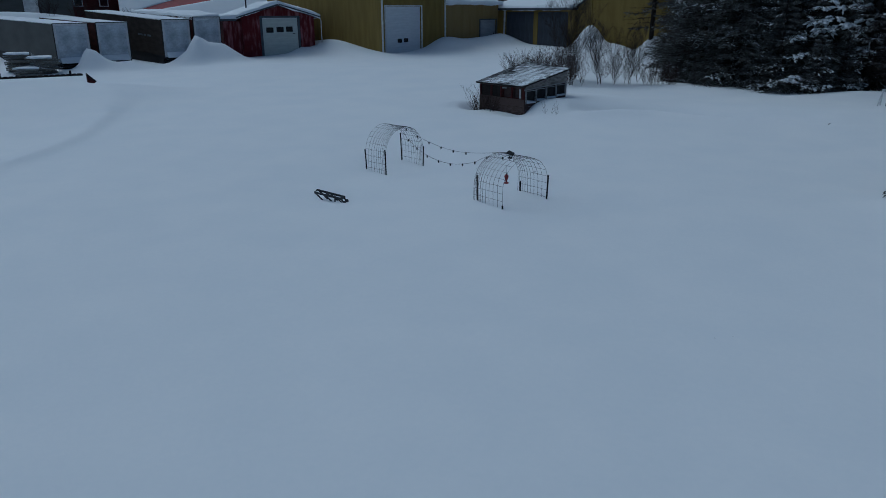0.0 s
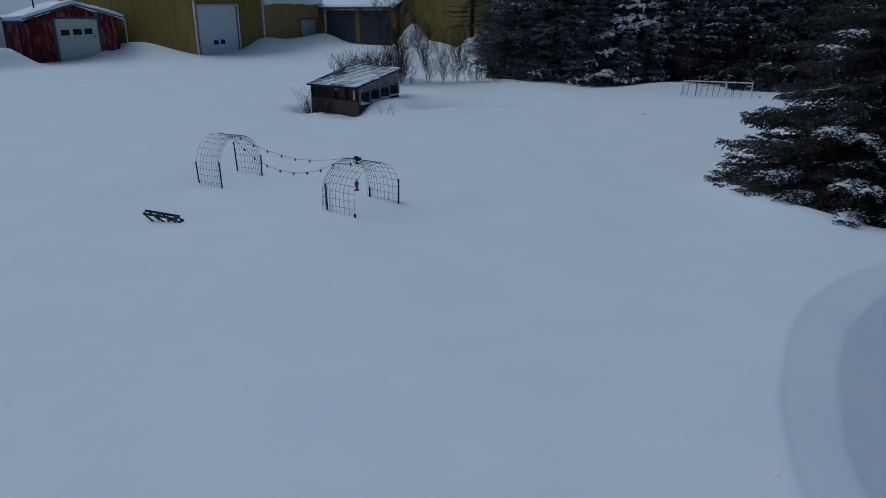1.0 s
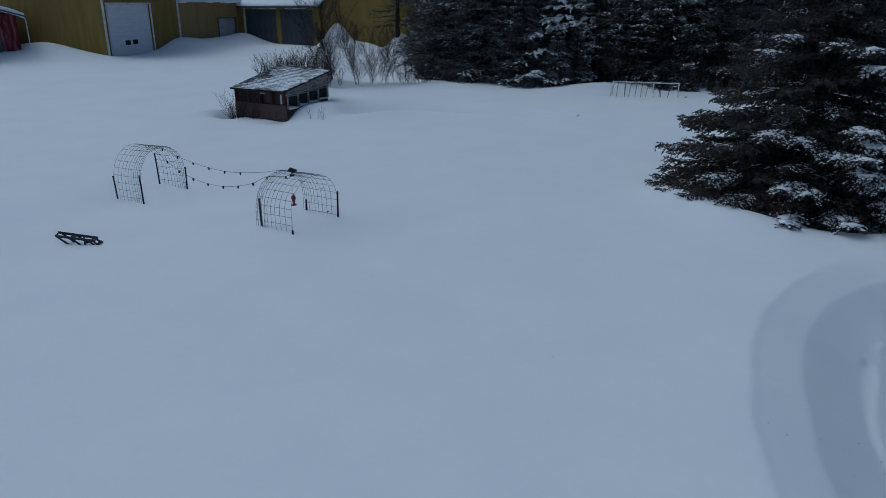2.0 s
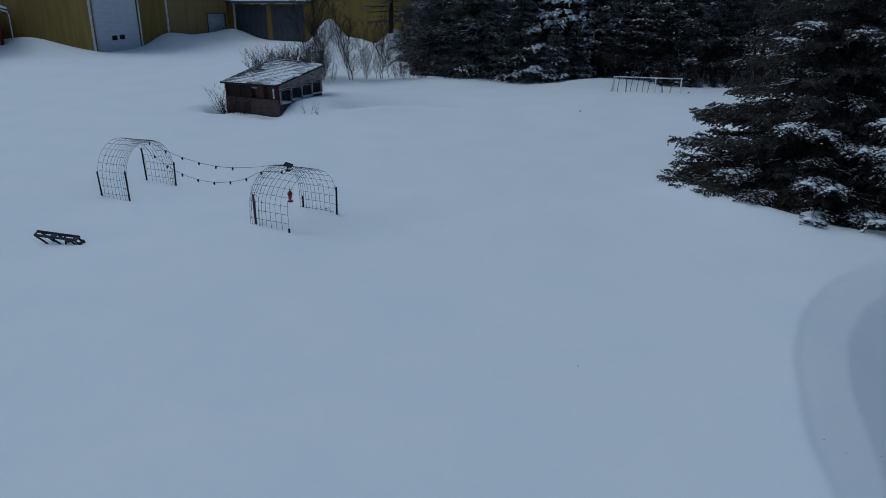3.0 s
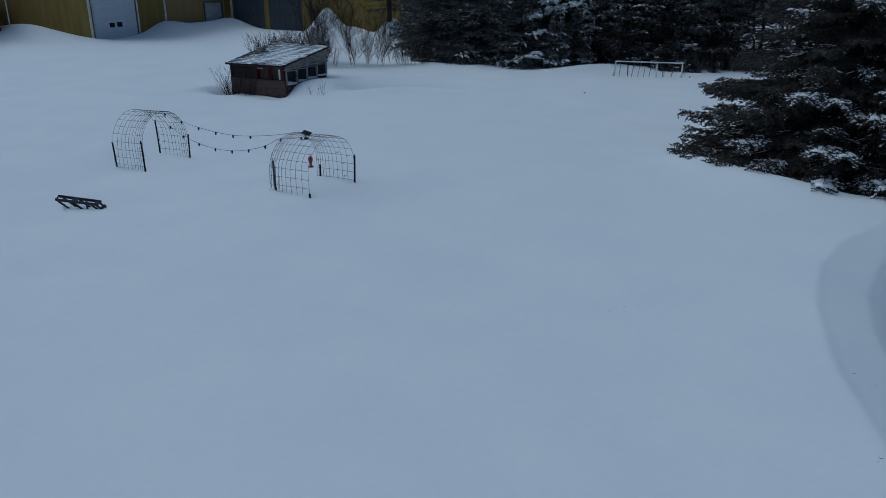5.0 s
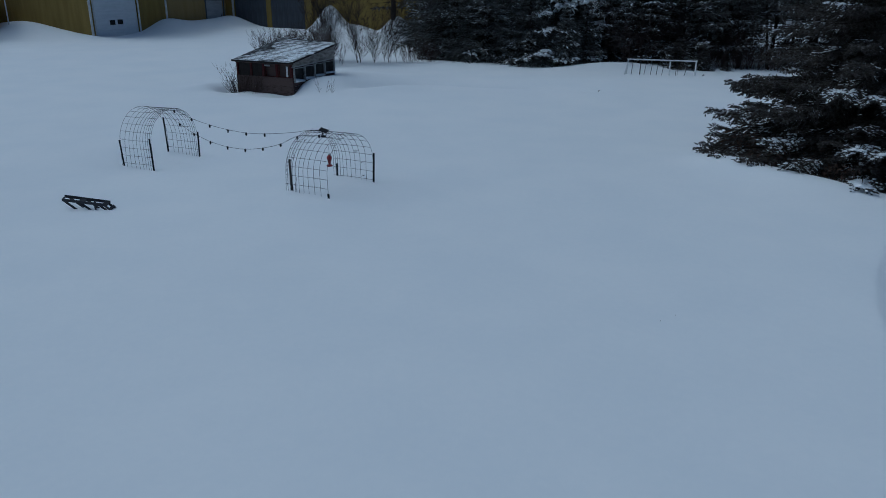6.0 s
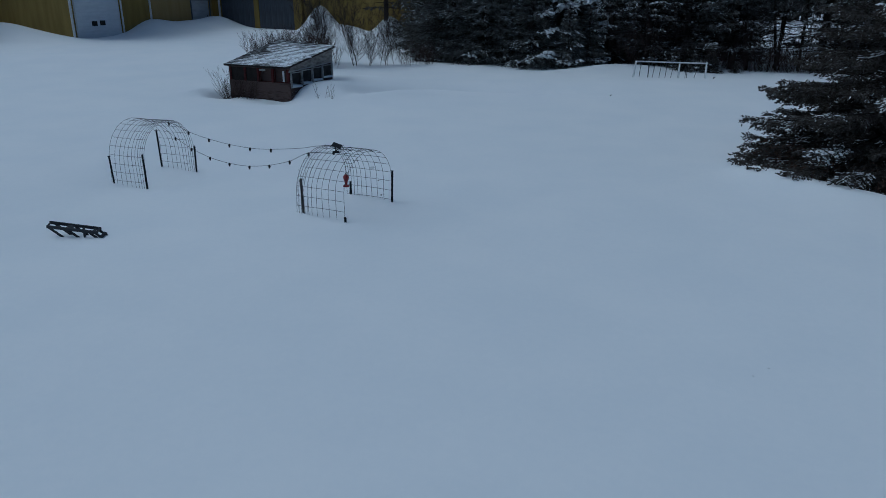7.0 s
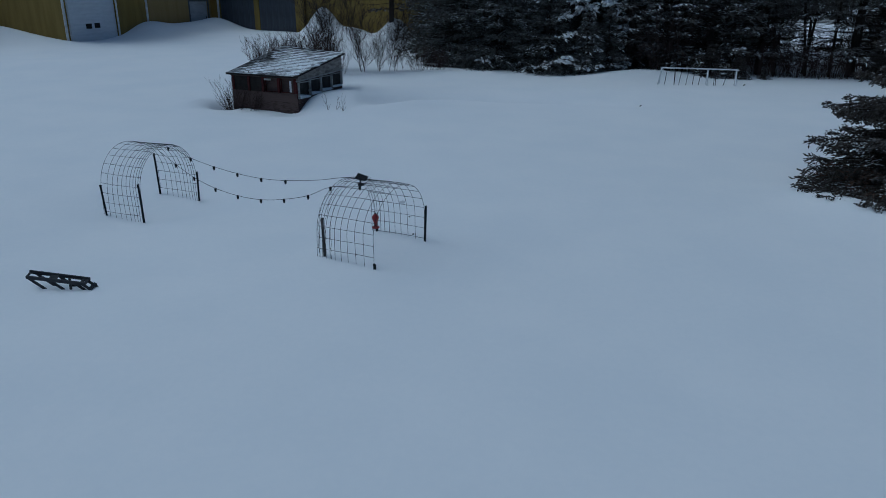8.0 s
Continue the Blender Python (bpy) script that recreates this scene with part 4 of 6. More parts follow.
    for u, dx in ((0.0, -0.03), (1.0, 0.004)):
        for i in range(5):
            p, q = spot(u, i / 5), spot(u, (i + 1) / 5)
            lo, hi = -0.012, 0.036
            part("bargeboard", Geo().add([(p.x + dx, p.y, p.z + lo), (p.x + dx + 0.026, p.y, p.z + lo), (p.x + dx + 0.026, p.y, p.z + hi), (p.x + dx, p.y, p.z + hi),
                 (q.x + dx, q.y, q.z + lo), (q.x + dx + 0.026, q.y, q.z + lo), (q.x + dx + 0.026, q.y, q.z + hi), (q.x + dx, q.y, q.z + hi)],
                 [(3, 2, 1, 0), (4, 5, 6, 7), (0, 1, 5, 4), (1, 2, 6, 5), (2, 3, 7, 6), (3, 0, 4, 7)]), EAVE_WOOD, roof)
    courses, per = 19, 15
    step, sw = (y1 - y0) / courses, wide(0) / per
    tiles = [Geo().box((0.005, 0, 0), (sw - 0.005, step * 1.32, 0.017), None, 0.003).mesh("shingle", mt) for mt in SHINGLES]
    tilt = math.degrees(math.atan(slope))
    for c in range(courses):
        for k in range(per):
            q = c / courses
            u = min(max((k + (0.5 if c % 2 else 0) - 0.25) / per, 0), 1 - 1 / per)
            # wind has swept the far and the outer edges
            bare = noise.noise(Vector((u * 2.6, q * 2.2, 4.0))) * 0.5 + 2.2 * max(0, q - 0.78) + 3.0 * max(0, 0.14 - u) + 3.0 * max(0, 0.07 - q) + 1.2 * max(0, q - 0.35) * max(0, 0.45 - u) + 1.5 * max(0, u - 0.9) - 0.12
            ob = part("shingle", tiles[0 if bare > 0.24 else 1 if bare > -0.06 else 2], None, roof)
            p = spot(u, q, 0.036 + rnd.uniform(0, 0.008))
            ob.matrix_basis = pose(p.x, p.y - 0.03 + rnd.uniform(-0.014, 0.014), p.z, tilt - 4.4 + rnd.uniform(-0.9, 0.5), 3.0 * q + rnd.uniform(-0.8, 0.8), rnd.uniform(-1.4, 1.4)) @ Matrix.Diagonal((wide(q) / wide(0), 1, 1, 1))
    p = spot(1.0, 0.42, 0.04)
    part("snow_clod", Geo().lathe([(0.02, 0), (0.09, 0.01), (0.07, 0.05), (0.01, 0.07)], Matrix.Translation(p) @ Matrix.Diagonal((1, 2.2, 1, 1)), 10), SNOW_SMALL, s, smooth=True)


# ---- garden arches ----
ARCH_POSES = {"a": axes((-8.16, 18.2), (0.481, 0.876)), "b": axes((-3.2, 15.03), (0.524, 0.852))}
SPACING = [0, 0.06, 0.125, 0.20, 0.29, 0.40, 0.53, 0.67, 0.83, 1.00, 1.20]


def hoop_point(l, half, rise, legs, depth):
    """A point of a bent panel at length l from one foot: straight leg, half ellipse, straight leg."""
    arc = math.pi * math.sqrt((half ** 2 + rise ** 2) / 2)
    if l < legs:
        return (0.0, depth, l)
    if l > legs + arc:
        return (2 * half, depth, max(0.0, 2 * legs + arc - l))
    a = math.pi * (l - legs) / arc
    return (half - half * math.cos(a), depth, legs + rise * math.sin(a))


def arch(which, half, rise, flip, label):
    m = ARCH_POSES[which]
    o = m.translation
    a = thing("garden_arch", m, label, "garden arch", "wire garden arches")
    zb = -0.30
    legs = 0.5 - zb
    arc = math.pi * math.sqrt((half ** 2 + rise ** 2) / 2)
    total = 2 * legs + arc
    rnd = random.Random(5 if flip else 6)
    depths = [1.2 - d for d in SPACING] if flip else SPACING
    shape = lambda l, d: Vector(hoop_point(l, half, rise, legs, d)) + Vector((0.012 * math.sin(3 * l + 4 * d), 0.012 * math.sin(2.2 * l + d), zb + 0.015 * math.sin(2.6 * d + (1 if flip else 2))))  # noqa: E731
    for d in depths:
        n = 44
        part("hoop_wire", Geo().tube([shape(total * i / n, d) for i in range(n + 1)], 0.0038, 5), WIRE, a)
    l = 0.10
    while l < total - 0.02:
        part("cross_wire", Geo().tube([shape(l, 1.2 * i / 6 - 0.0) + Vector((0, 0, 0.006)) for i in range(7)], 0.0038, 5), WIRE, a)
        l += 0.203
    return a


def t_post(name, parent, foot, top, mat, label="", flat=False):
    """A steel T-post with studs, or a wooden stake."""
    foot, top = Vector(foot), Vector(top)
    d = top - foot
    q = d.to_track_quat("Z", "Y").to_matrix().to_4x4()
    h = d.length
    m = Matrix.Translation(foot) @ q
    g = Geo()
    if flat:
        g.box((-0.021, -0.021, 0), (0.021, 0.021, h), m, 0.006)
    else:
        g.box((-0.020, -0.005, 0), (0.020, 0.005, h), m).box((-0.004, 0.005, 0), (0.004, 0.034, h), m)
        for i in range(int(h / 0.055)):
            g.box((-0.006, -0.012, i * 0.055 + 0.02), (0.006, -0.0052, i * 0.055 + 0.035), m)
    return part(name, g, mat, parent, label)


def arches():
    a = arch("a", 0.78, 0.88, False, "wire cattle-panel garden arch held by dark steel posts in snow")
    for x, y, z0, x1, y1, z1 in ((0.02, 0.03, -0.4, -0.03, 0.01, 0.72), (0.0, 1.13, -0.4, -0.1, 1.07, 0.60), (1.55, 0.0, -0.4, 1.57, -0.02, 0.66), (1.54, 1.2, -0.4, 1.46, 1.16, 0.98)):
        p = t_post("post", a, (x, y, z0), (x1, y1, z1), POST_GREEN)
    part("post_cap", Geo().box((-0.125, 1.045, 0.57), (-0.075, 1.095, 0.60), None, 0.008), POST_GREEN, a)
    b = arch("b", 0.83, 0.78, True, "wire cattle-panel garden arch with dry vines and a feeder")
    t_post("post", b, (0.07, 1.10, -0.3), (0.02, 1.08, 0.76), GREY_WOOD, "grey wooden stake", True)
    t_post("post", b, (1.62, -0.02, -0.3), (1.63, -0.05, 0.74), POST_GREEN)
    t_post("post", b, (1.63, 1.08, -0.3), (1.66, 1.10, 0.36), POST_GREEN, "short steel post")
    t_post("post", b, (0.0, 0.0, -0.3), (0.0, 0.0, 0.12), POST_GREEN)
    part("foot_cap", Geo().lathe([(0.012, 0.05), (0.022, 0.06), (0.022, 0.09), (0.013, 0.10)], pose(0.0, 0.0, 0.03), 12), BLACK, b, "black foot cap")
    # dry vines wound up the wires at the far end
    rnd = random.Random(21)
    for k, d in enumerate((1.16, 1.02, 0.9)):
        legs = 0.8
        pts = []
        top = rnd.uniform(1.3, 2.2)
        for i in range(26):
            l = 0.2 + top * i / 25
            p = Vector(hoop_point(l, 0.83, 0.78, legs, d)) + Vector((0, 0, -0.30))
            pts.append(p + Vector((rnd.uniform(-0.015, 0.015), 0.009 * math.sin(i * 1.3 + k), rnd.uniform(-0.01, 0.01))))
        g = Geo().tube(pts, [0.0035 - 0.0025 * i / 25 for i in range(26)], 4)
        for i in range(3, 25, 2):
            if rnd.random() < 0.6:
                q = pts[i] + Vector((rnd.uniform(-0.1, 0.05), rnd.uniform(-0.08, 0.08), rnd.uniform(-0.02, 0.1)))
                g.tube([pts[i], (pts[i] + q) / 2 + Vector((0, 0, 0.02)), q], [0.003, 0.0025, 0.001], 3)
        part("dry_vine", g, TWIG, b, "dry brown vine")


def feeder():
    # hangs from the near hoop of the vine arch
    x, y, z = -3.17, 15.24, 0.66
    f = thing("bird_feeder", pose(x, y, z + 0.02) @ Matrix.Diagonal((0.88, 0.88, 0.92, 1)), "red bottle-shaped hummingbird feeder hanging from the arch", "bird feeder")
    part("dish", Geo().lathe([(0.03, 0.0), (0.07, 0.012), (0.076, 0.03), (0.06, 0.045), (0.032, 0.05)], None, 18), RED, f, "red dish", True)
    part("bottle", Geo().lathe([(0.028, 0.052), (0.027, 0.075), (0.038, 0.12), (0.054, 0.17), (0.067, 0.215), (0.062, 0.235), (0.038, 0.265), (0.02, 0.28)], None, 16), RED, f, "", True)
    part("cap", Geo().lathe([(0.018, 0.281), (0.02, 0.287), (0.012, 0.30)], None, 10), BLACK, f)
    part("hanger", Geo().tube([(0, 0, 0.30), (0.0, 0.0, 0.36), (-0.03, 0.06, 0.52)], 0.003, 4), WIRE, f)


def solar_light():
    s = thing("solar_panel", pose(-3.52, 16.70, 1.15), "small black solar panel clipped to the arch top", "solar panel")
    part("stem", Geo().tube([(0, 0, -0.10), (0, 0, 0.03), (0.0, -0.02, 0.07)], 0.013, 8), BLACK, s)
    part("clamp", Geo().box((-0.05, -0.03, -0.10), (0.07, 0.03, -0.055), None, 0.008), BLACK, s)
    p = part("panel", Geo().box((-0.105, -0.07, 0.0), (0.105, 0.07, 0.018), None, 0.005), BLACK, s)
    p.matrix_basis = pose(0.03, -0.02, 0.06, 24, 16, -14)
    part("cell", Geo().box((-0.092, -0.058, 0.0185), (0.092, 0.058, 0.021)), BLACK, p)


def string_lights():
    """Two cables between the arches with a hanging lamp every 0.6 m."""
    runs = (
        [(-8.35, 18.75, 1.31), (-7.75, 18.95, 1.33), (-7.17, 18.53, 1.19), (-6.6, 18.15, 1.09), (-6.05, 17.80, 1.03), (-5.50, 17.42, 1.02), (-4.97, 17.08, 1.06), (-4.3, 16.78, 1.14), (-3.9, 16.66, 1.21), (-3.52, 16.62, 1.24)],
        [(-8.0, 19.05, 1.25), (-7.52, 18.62, 1.04), (-7.02, 18.15, 0.87), (-6.5, 17.76, 0.74), (-5.98, 17.41, 0.68), (-5.46, 17.07, 0.69), (-4.96, 16.76, 0.78), (-4.45, 16.38, 0.95), (-4.0, 16.09, 1.18), (-3.46, 15.83, 1.26), (-3.3, 16.3, 1.3)],
    )
    for run, first, last in zip(runs, (1, 1), (6, 9)):
        o = Vector(run[0])
        s = thing("string_lights", Matrix.Translation(o), "black festoon cable with small hanging lamps between the arches", "string lights", "festoon cables")
        pts = [Vector(p) - o for p in run]
        fine = []
        for i in range(len(pts) - 1):
            p0, p1, p2, p3 = pts[max(i - 1, 0)], pts[i], pts[i + 1], pts[min(i + 2, len(pts) - 1)]
            for k in range(6):
                t = k / 6
                fine.append(0.5 * (2 * p1 + (p2 - p0) * t + (2 * p0 - 5 * p1 + 4 * p2 - p3) * t * t + (3 * p1 - p0 - 3 * p2 + p3) * t ** 3))
        part("cable", Geo().tube(fine + [pts[-1]], 0.0045, 5), BLACK, s)
        for p in pts[first:last + 1]:
            lamp = part("lamp_holder", Geo().lathe([(0.019, -0.045), (0.025, -0.033), (0.023, -0.005), (0.011, 0.011)], Matrix.Translation(p), 10), BLACK, s, "", True)
            part("bulb", Geo().lathe([(0.005, -0.074), (0.018, -0.067), (0.020, -0.058), (0.015, -0.046)], Matrix.Translation(p), 10), DUSTY_GLASS, lamp, "", True)


def hung_tags():
    for x, y, z, r, label in ((-2.76, 16.6, 0.75, 0.044, "grey oval tag hung from the arch"), (-2.62, 16.5, 0.5, 0.014, "small dark charm hung from the arch"), (-2.55, 16.2, 0.26, 0.02, "dark drop-shaped charm hung from the arch")):
        t = thing("garden_charm", pose(x, y, z, 28, 0, -12), label, "charm")
        part("disc", Geo().lathe([(r * 0.6, -0.006), (r, 0.0), (r * 0.6, 0.006)], Matrix.Diagonal((1.2, 1, 1, 1)), 12), TRAILER_FRAME if r > 0.04 else BLACK, t)
        part("thread", Geo().tube([(0, r * 0.8, 0), (0, r + 0.10, -0.08), (0.0, r + 0.16, -0.2)], 0.0015, 3), BLACK, t)


def pallet():
    """A broken pallet frame, racked over, its lower end under the snow."""
    m = axes((-8.79, 14.90), (0.995, -0.09)) @ pose(0, 0, 0.13, 0, 6.0, 0)
    p = thing("broken_pallet", m, "racked grey wooden pallet frame half sunk in snow", "pallet")
    lean, size = Vector((0.29, 0.02, -0.19)), 1.0
    turn = lean.to_track_quat("X", "Z").to_matrix().to_4x4()
    rnd = random.Random(44)
    front = Vector((0.01, -0.125, -0.045))
    for o, L in ((Vector((0, 0, 0)), size), (front, size - 0.02)):
        part("rail", Geo().box((0, -0.032, -0.058), (L, 0, 0), Matrix.Translation(o) @ pose(0, 0, 0, rnd.uniform(-3, 3), rnd.uniform(-0.5, 0.5), 0), 0.006), PALLET_WOOD, p)
    # slanting struts down into the snow
    for o, x, k in ((front, 0.02, 1.0), (front, 0.38, 1.05), (front, 0.80, 1.1), (Vector((0, 0, 0)), 0.08, 1.1), (Vector((0, 0, 0)), 0.46, 1.15), (Vector((0, 0, 0)), 0.90, 1.45), (front, 0.92, 1.2)):
        part("strut", Geo().box((0, -0.028, -0.021), (lean.length * k, 0.0, 0.021), Matrix.Translation(o + Vector((x, -0.002, -0.03))) @ turn, 0.005), PALLET_WOOD, p)
    # boards across from rail to rail
    across = math.degrees(math.atan2(-front.z, -front.y))
    for x, w in ((0.0, 0.035), (0.37, 0.05), (0.44, 0.06), (0.89, 0.05), (0.95, 0.05)):
        part("cross_board", Geo().box((x, -0.14, -0.036), (x + w, -0.01, -0.016), pose(0, 0, 0, across, 0, rnd.uniform(-2, 2)), 0.004), PALLET_WOOD, p)
    part("block", Geo().box((0.40, -0.13, -0.07), (0.46, -0.03, -0.01), pose(0, 0, 0, across, 0, 0), 0.006), PALLET_WOOD, p)
    # the broken lower end
    for k in (0.45, 0.95):
        part("end_board", Geo().box((-0.03, -0.17, 0.022), (0.03, 0.01, 0.04), Matrix.Translation(Vector((0.90, 0, -0.03)) + lean * k * 1.2) @ turn @ pose(0, 0, 0, across * 0.6, 0, rnd.uniform(-6, 6)), 0.004), PALLET_WOOD, p)
    part("splinter", Geo().box((0.70, -0.14, -0.27), (0.735, -0.11, -0.06), pose(0, 0, 0, 0, -4, 0), 0.004), PALLET_WOOD, p)


def swing_frame():
    a, b = Vector((8.95, 37.4, 0)), Vector((12.2, 36.55, 0))
    s = thing("swing_set", axes(a, b - a), "white pipe swing frame buried to its crossbar", "swing set")
    L = (b - a).length
    top = 1.32
    part("crossbar", Geo().tube([(-0.03, 0, top + 0.03), (L + 0.03, 0, top)], 0.030, 10), STEEL_WHITE, s)
    for x, lean in ((0.02, -0.16), (L * 0.62, 0.0), (L - 0.03, 0.0)):
        part("leg", Geo().tube([(x, 0, top), (x + lean, -0.22, 0.4)], 0.031, 8), STEEL_WHITE, s)
        if x > L * 0.5 or x < 0.1:
            part("leg", Geo().tube([(x, 0, top), (x + lean * 0.4, 0.35, 0.4)], 0.031, 8), STEEL_WHITE, s)
    for x in (0.02, L - 0.02):
        part("bracket", Geo().box((x - 0.04, -0.05, top - 0.045), (x + 0.04, 0.05, top + 0.045), None, 0.012), STEEL_WHITE, s)
    for x, dx in ((0.28, -0.08), (0.62, 0.01), (0.66, -0.02), (0.95, -0.12), (1.25, -0.1), (1.52, -0.08), (1.83, -0.13), (2.38, 0.02), (2.42, 0.06), (3.0, -0.22)):
        if x < L:
            part("chain", Geo().tube([(x, 0, top), (x + dx * 0.5, 0.0, 0.95), (x + dx, 0.0, 0.45)], 0.0125, 6), CHAIN, s)


def stakes():
    for x, y, h, r in ((6.1, 31.05, 0.06, 0.024), (12.55, 36.5, 0.06, 0.035)):
        z = ground_z(x, y)
        st = thing("stake", pose(x, y, z), "dark stub of a stake poking out of snow", "stake", "snow stakes")
        part("shaft", Geo().tube([(0, 0, -0.3), (0.01, 0, h * 0.6), (0.04, 0.0, h)], [r * 0.6, r * 0.7, r * 0.5], 8), BARK, st)
        part("tip", Geo().tube([(0.04, 0, h), (0.09, 0.02, h * 0.7)], [r * 0.5, r * 0.25], 6), BARK, st)


coop()
arches()
feeder()
solar_light()
string_lights()
hung_tags()
pallet()
swing_frame()
stakes()


# ---- trees and bushes ----
def blades(mesh_name, org, axis, length, width, mat, rng, cross=2):
    """Many small pointed sprigs: each is crossed diamonds along its axis."""
    n = len(org)
    axis = axis / np.linalg.norm(axis, axis=1, keepdims=True)
    rand = rng.normal(size=(n, 3))
    side = np.cross(axis, rand)
    side /= np.linalg.norm(side, axis=1, keepdims=True)
    other = np.cross(axis, side)
    vs, L, Wd = [], length[:, None], width[:, None]
    for k in range(cross):
        a = math.pi * k / cross
        w = side * math.cos(a) + other * math.sin(a)
        vs += [org, org + axis * L * 0.45 + w * Wd, org + axis * L, org + axis * L * 0.45 - w * Wd]
    v = np.stack(vs, 1).reshape(-1, 3)
    f = np.arange(n * cross * 4).reshape(-1, 4)
    me = bpy.data.meshes.new(mesh_name)
    me.vertices.add(len(v))
    me.vertices.foreach_set("co", v.astype(np.float32).ravel())
    me.loops.add(f.size)
    me.loops.foreach_set("vertex_index", f.astype(np.int32).ravel())
    me.polygons.add(len(f))
    me.polygons.foreach_set("loop_start", np.arange(0, f.size, 4, dtype=np.int32))
    me.materials.append(mat)
    me.update(calc_edges=True)
    me.validate()
    return me


def shoots(mesh_name, org, axis, length, width, mat, rng, flat=1.0):
    """Many stubby needled shoots: each is a closed three-sided spindle along its axis; flat: squashed in height."""
    n = len(org)
    axis = axis / np.linalg.norm(axis, axis=1, keepdims=True)
    side = np.cross(axis, rng.normal(size=(n, 3)))
    side /= np.linalg.norm(side, axis=1, keepdims=True)
    other = np.cross(axis, side)
    vs, L, Wd = [org], length[:, None], width[:, None]
    for k in range(3):
        a = 2 * math.pi * k / 3
        out = (side * math.cos(a) + other * math.sin(a)) * Wd
        out[:, 2] *= flat
        vs.append(org + axis * L * 0.52 + out)
    vs.append(org + axis * L)
    v = np.stack(vs, 1).reshape(-1, 3)
    tri = np.array([(0, 2, 1), (0, 3, 2), (0, 1, 3), (4, 1, 2), (4, 2, 3), (4, 3, 1)])
    f = (tri[None] + (np.arange(n) * 5)[:, None, None]).reshape(-1, 3)
    me = bpy.data.meshes.new(mesh_name)
    me.vertices.add(len(v))
    me.vertices.foreach_set("co", v.astype(np.float32).ravel())
    me.loops.add(f.size)
    me.loops.foreach_set("vertex_index", f.astype(np.int32).ravel())
    me.polygons.add(len(f))
    me.polygons.foreach_set("loop_start", np.arange(0, f.size, 3, dtype=np.int32))
    me.materials.append(mat)
    me.update(calc_edges=True)
    me.validate()
    return me


def clods(mesh_name, centres, sizes, mat, rng, rough=0.12):
    """Soft snow pads: flattened lumps."""
    bm = bmesh.new()
    bmesh.ops.create_icosphere(bm, subdivisions=1 if len(centres) > 900 else 2, radius=1.0)
    base = np.array([q.co[:] for q in bm.verts])
    faces = np.array([[q.index for q in f.verts] for f in bm.faces])
    bm.free()
    n, k = len(centres), len(base)
    wob = 1 + rough * rng.normal(size=(n, k, 1))
    v = (base[None] * wob * sizes[:, None, :] + centres[:, None, :]).reshape(-1, 3)
    f = (faces[None] + (np.arange(n) * k)[:, None, None]).reshape(-1, 3)
    me = bpy.data.meshes.new(mesh_name)
    me.from_pydata(v.tolist(), [], f.tolist())
    me.polygons.foreach_set("use_smooth", [True] * len(me.polygons))
    me.materials.append(mat)
    me.update()
    return me


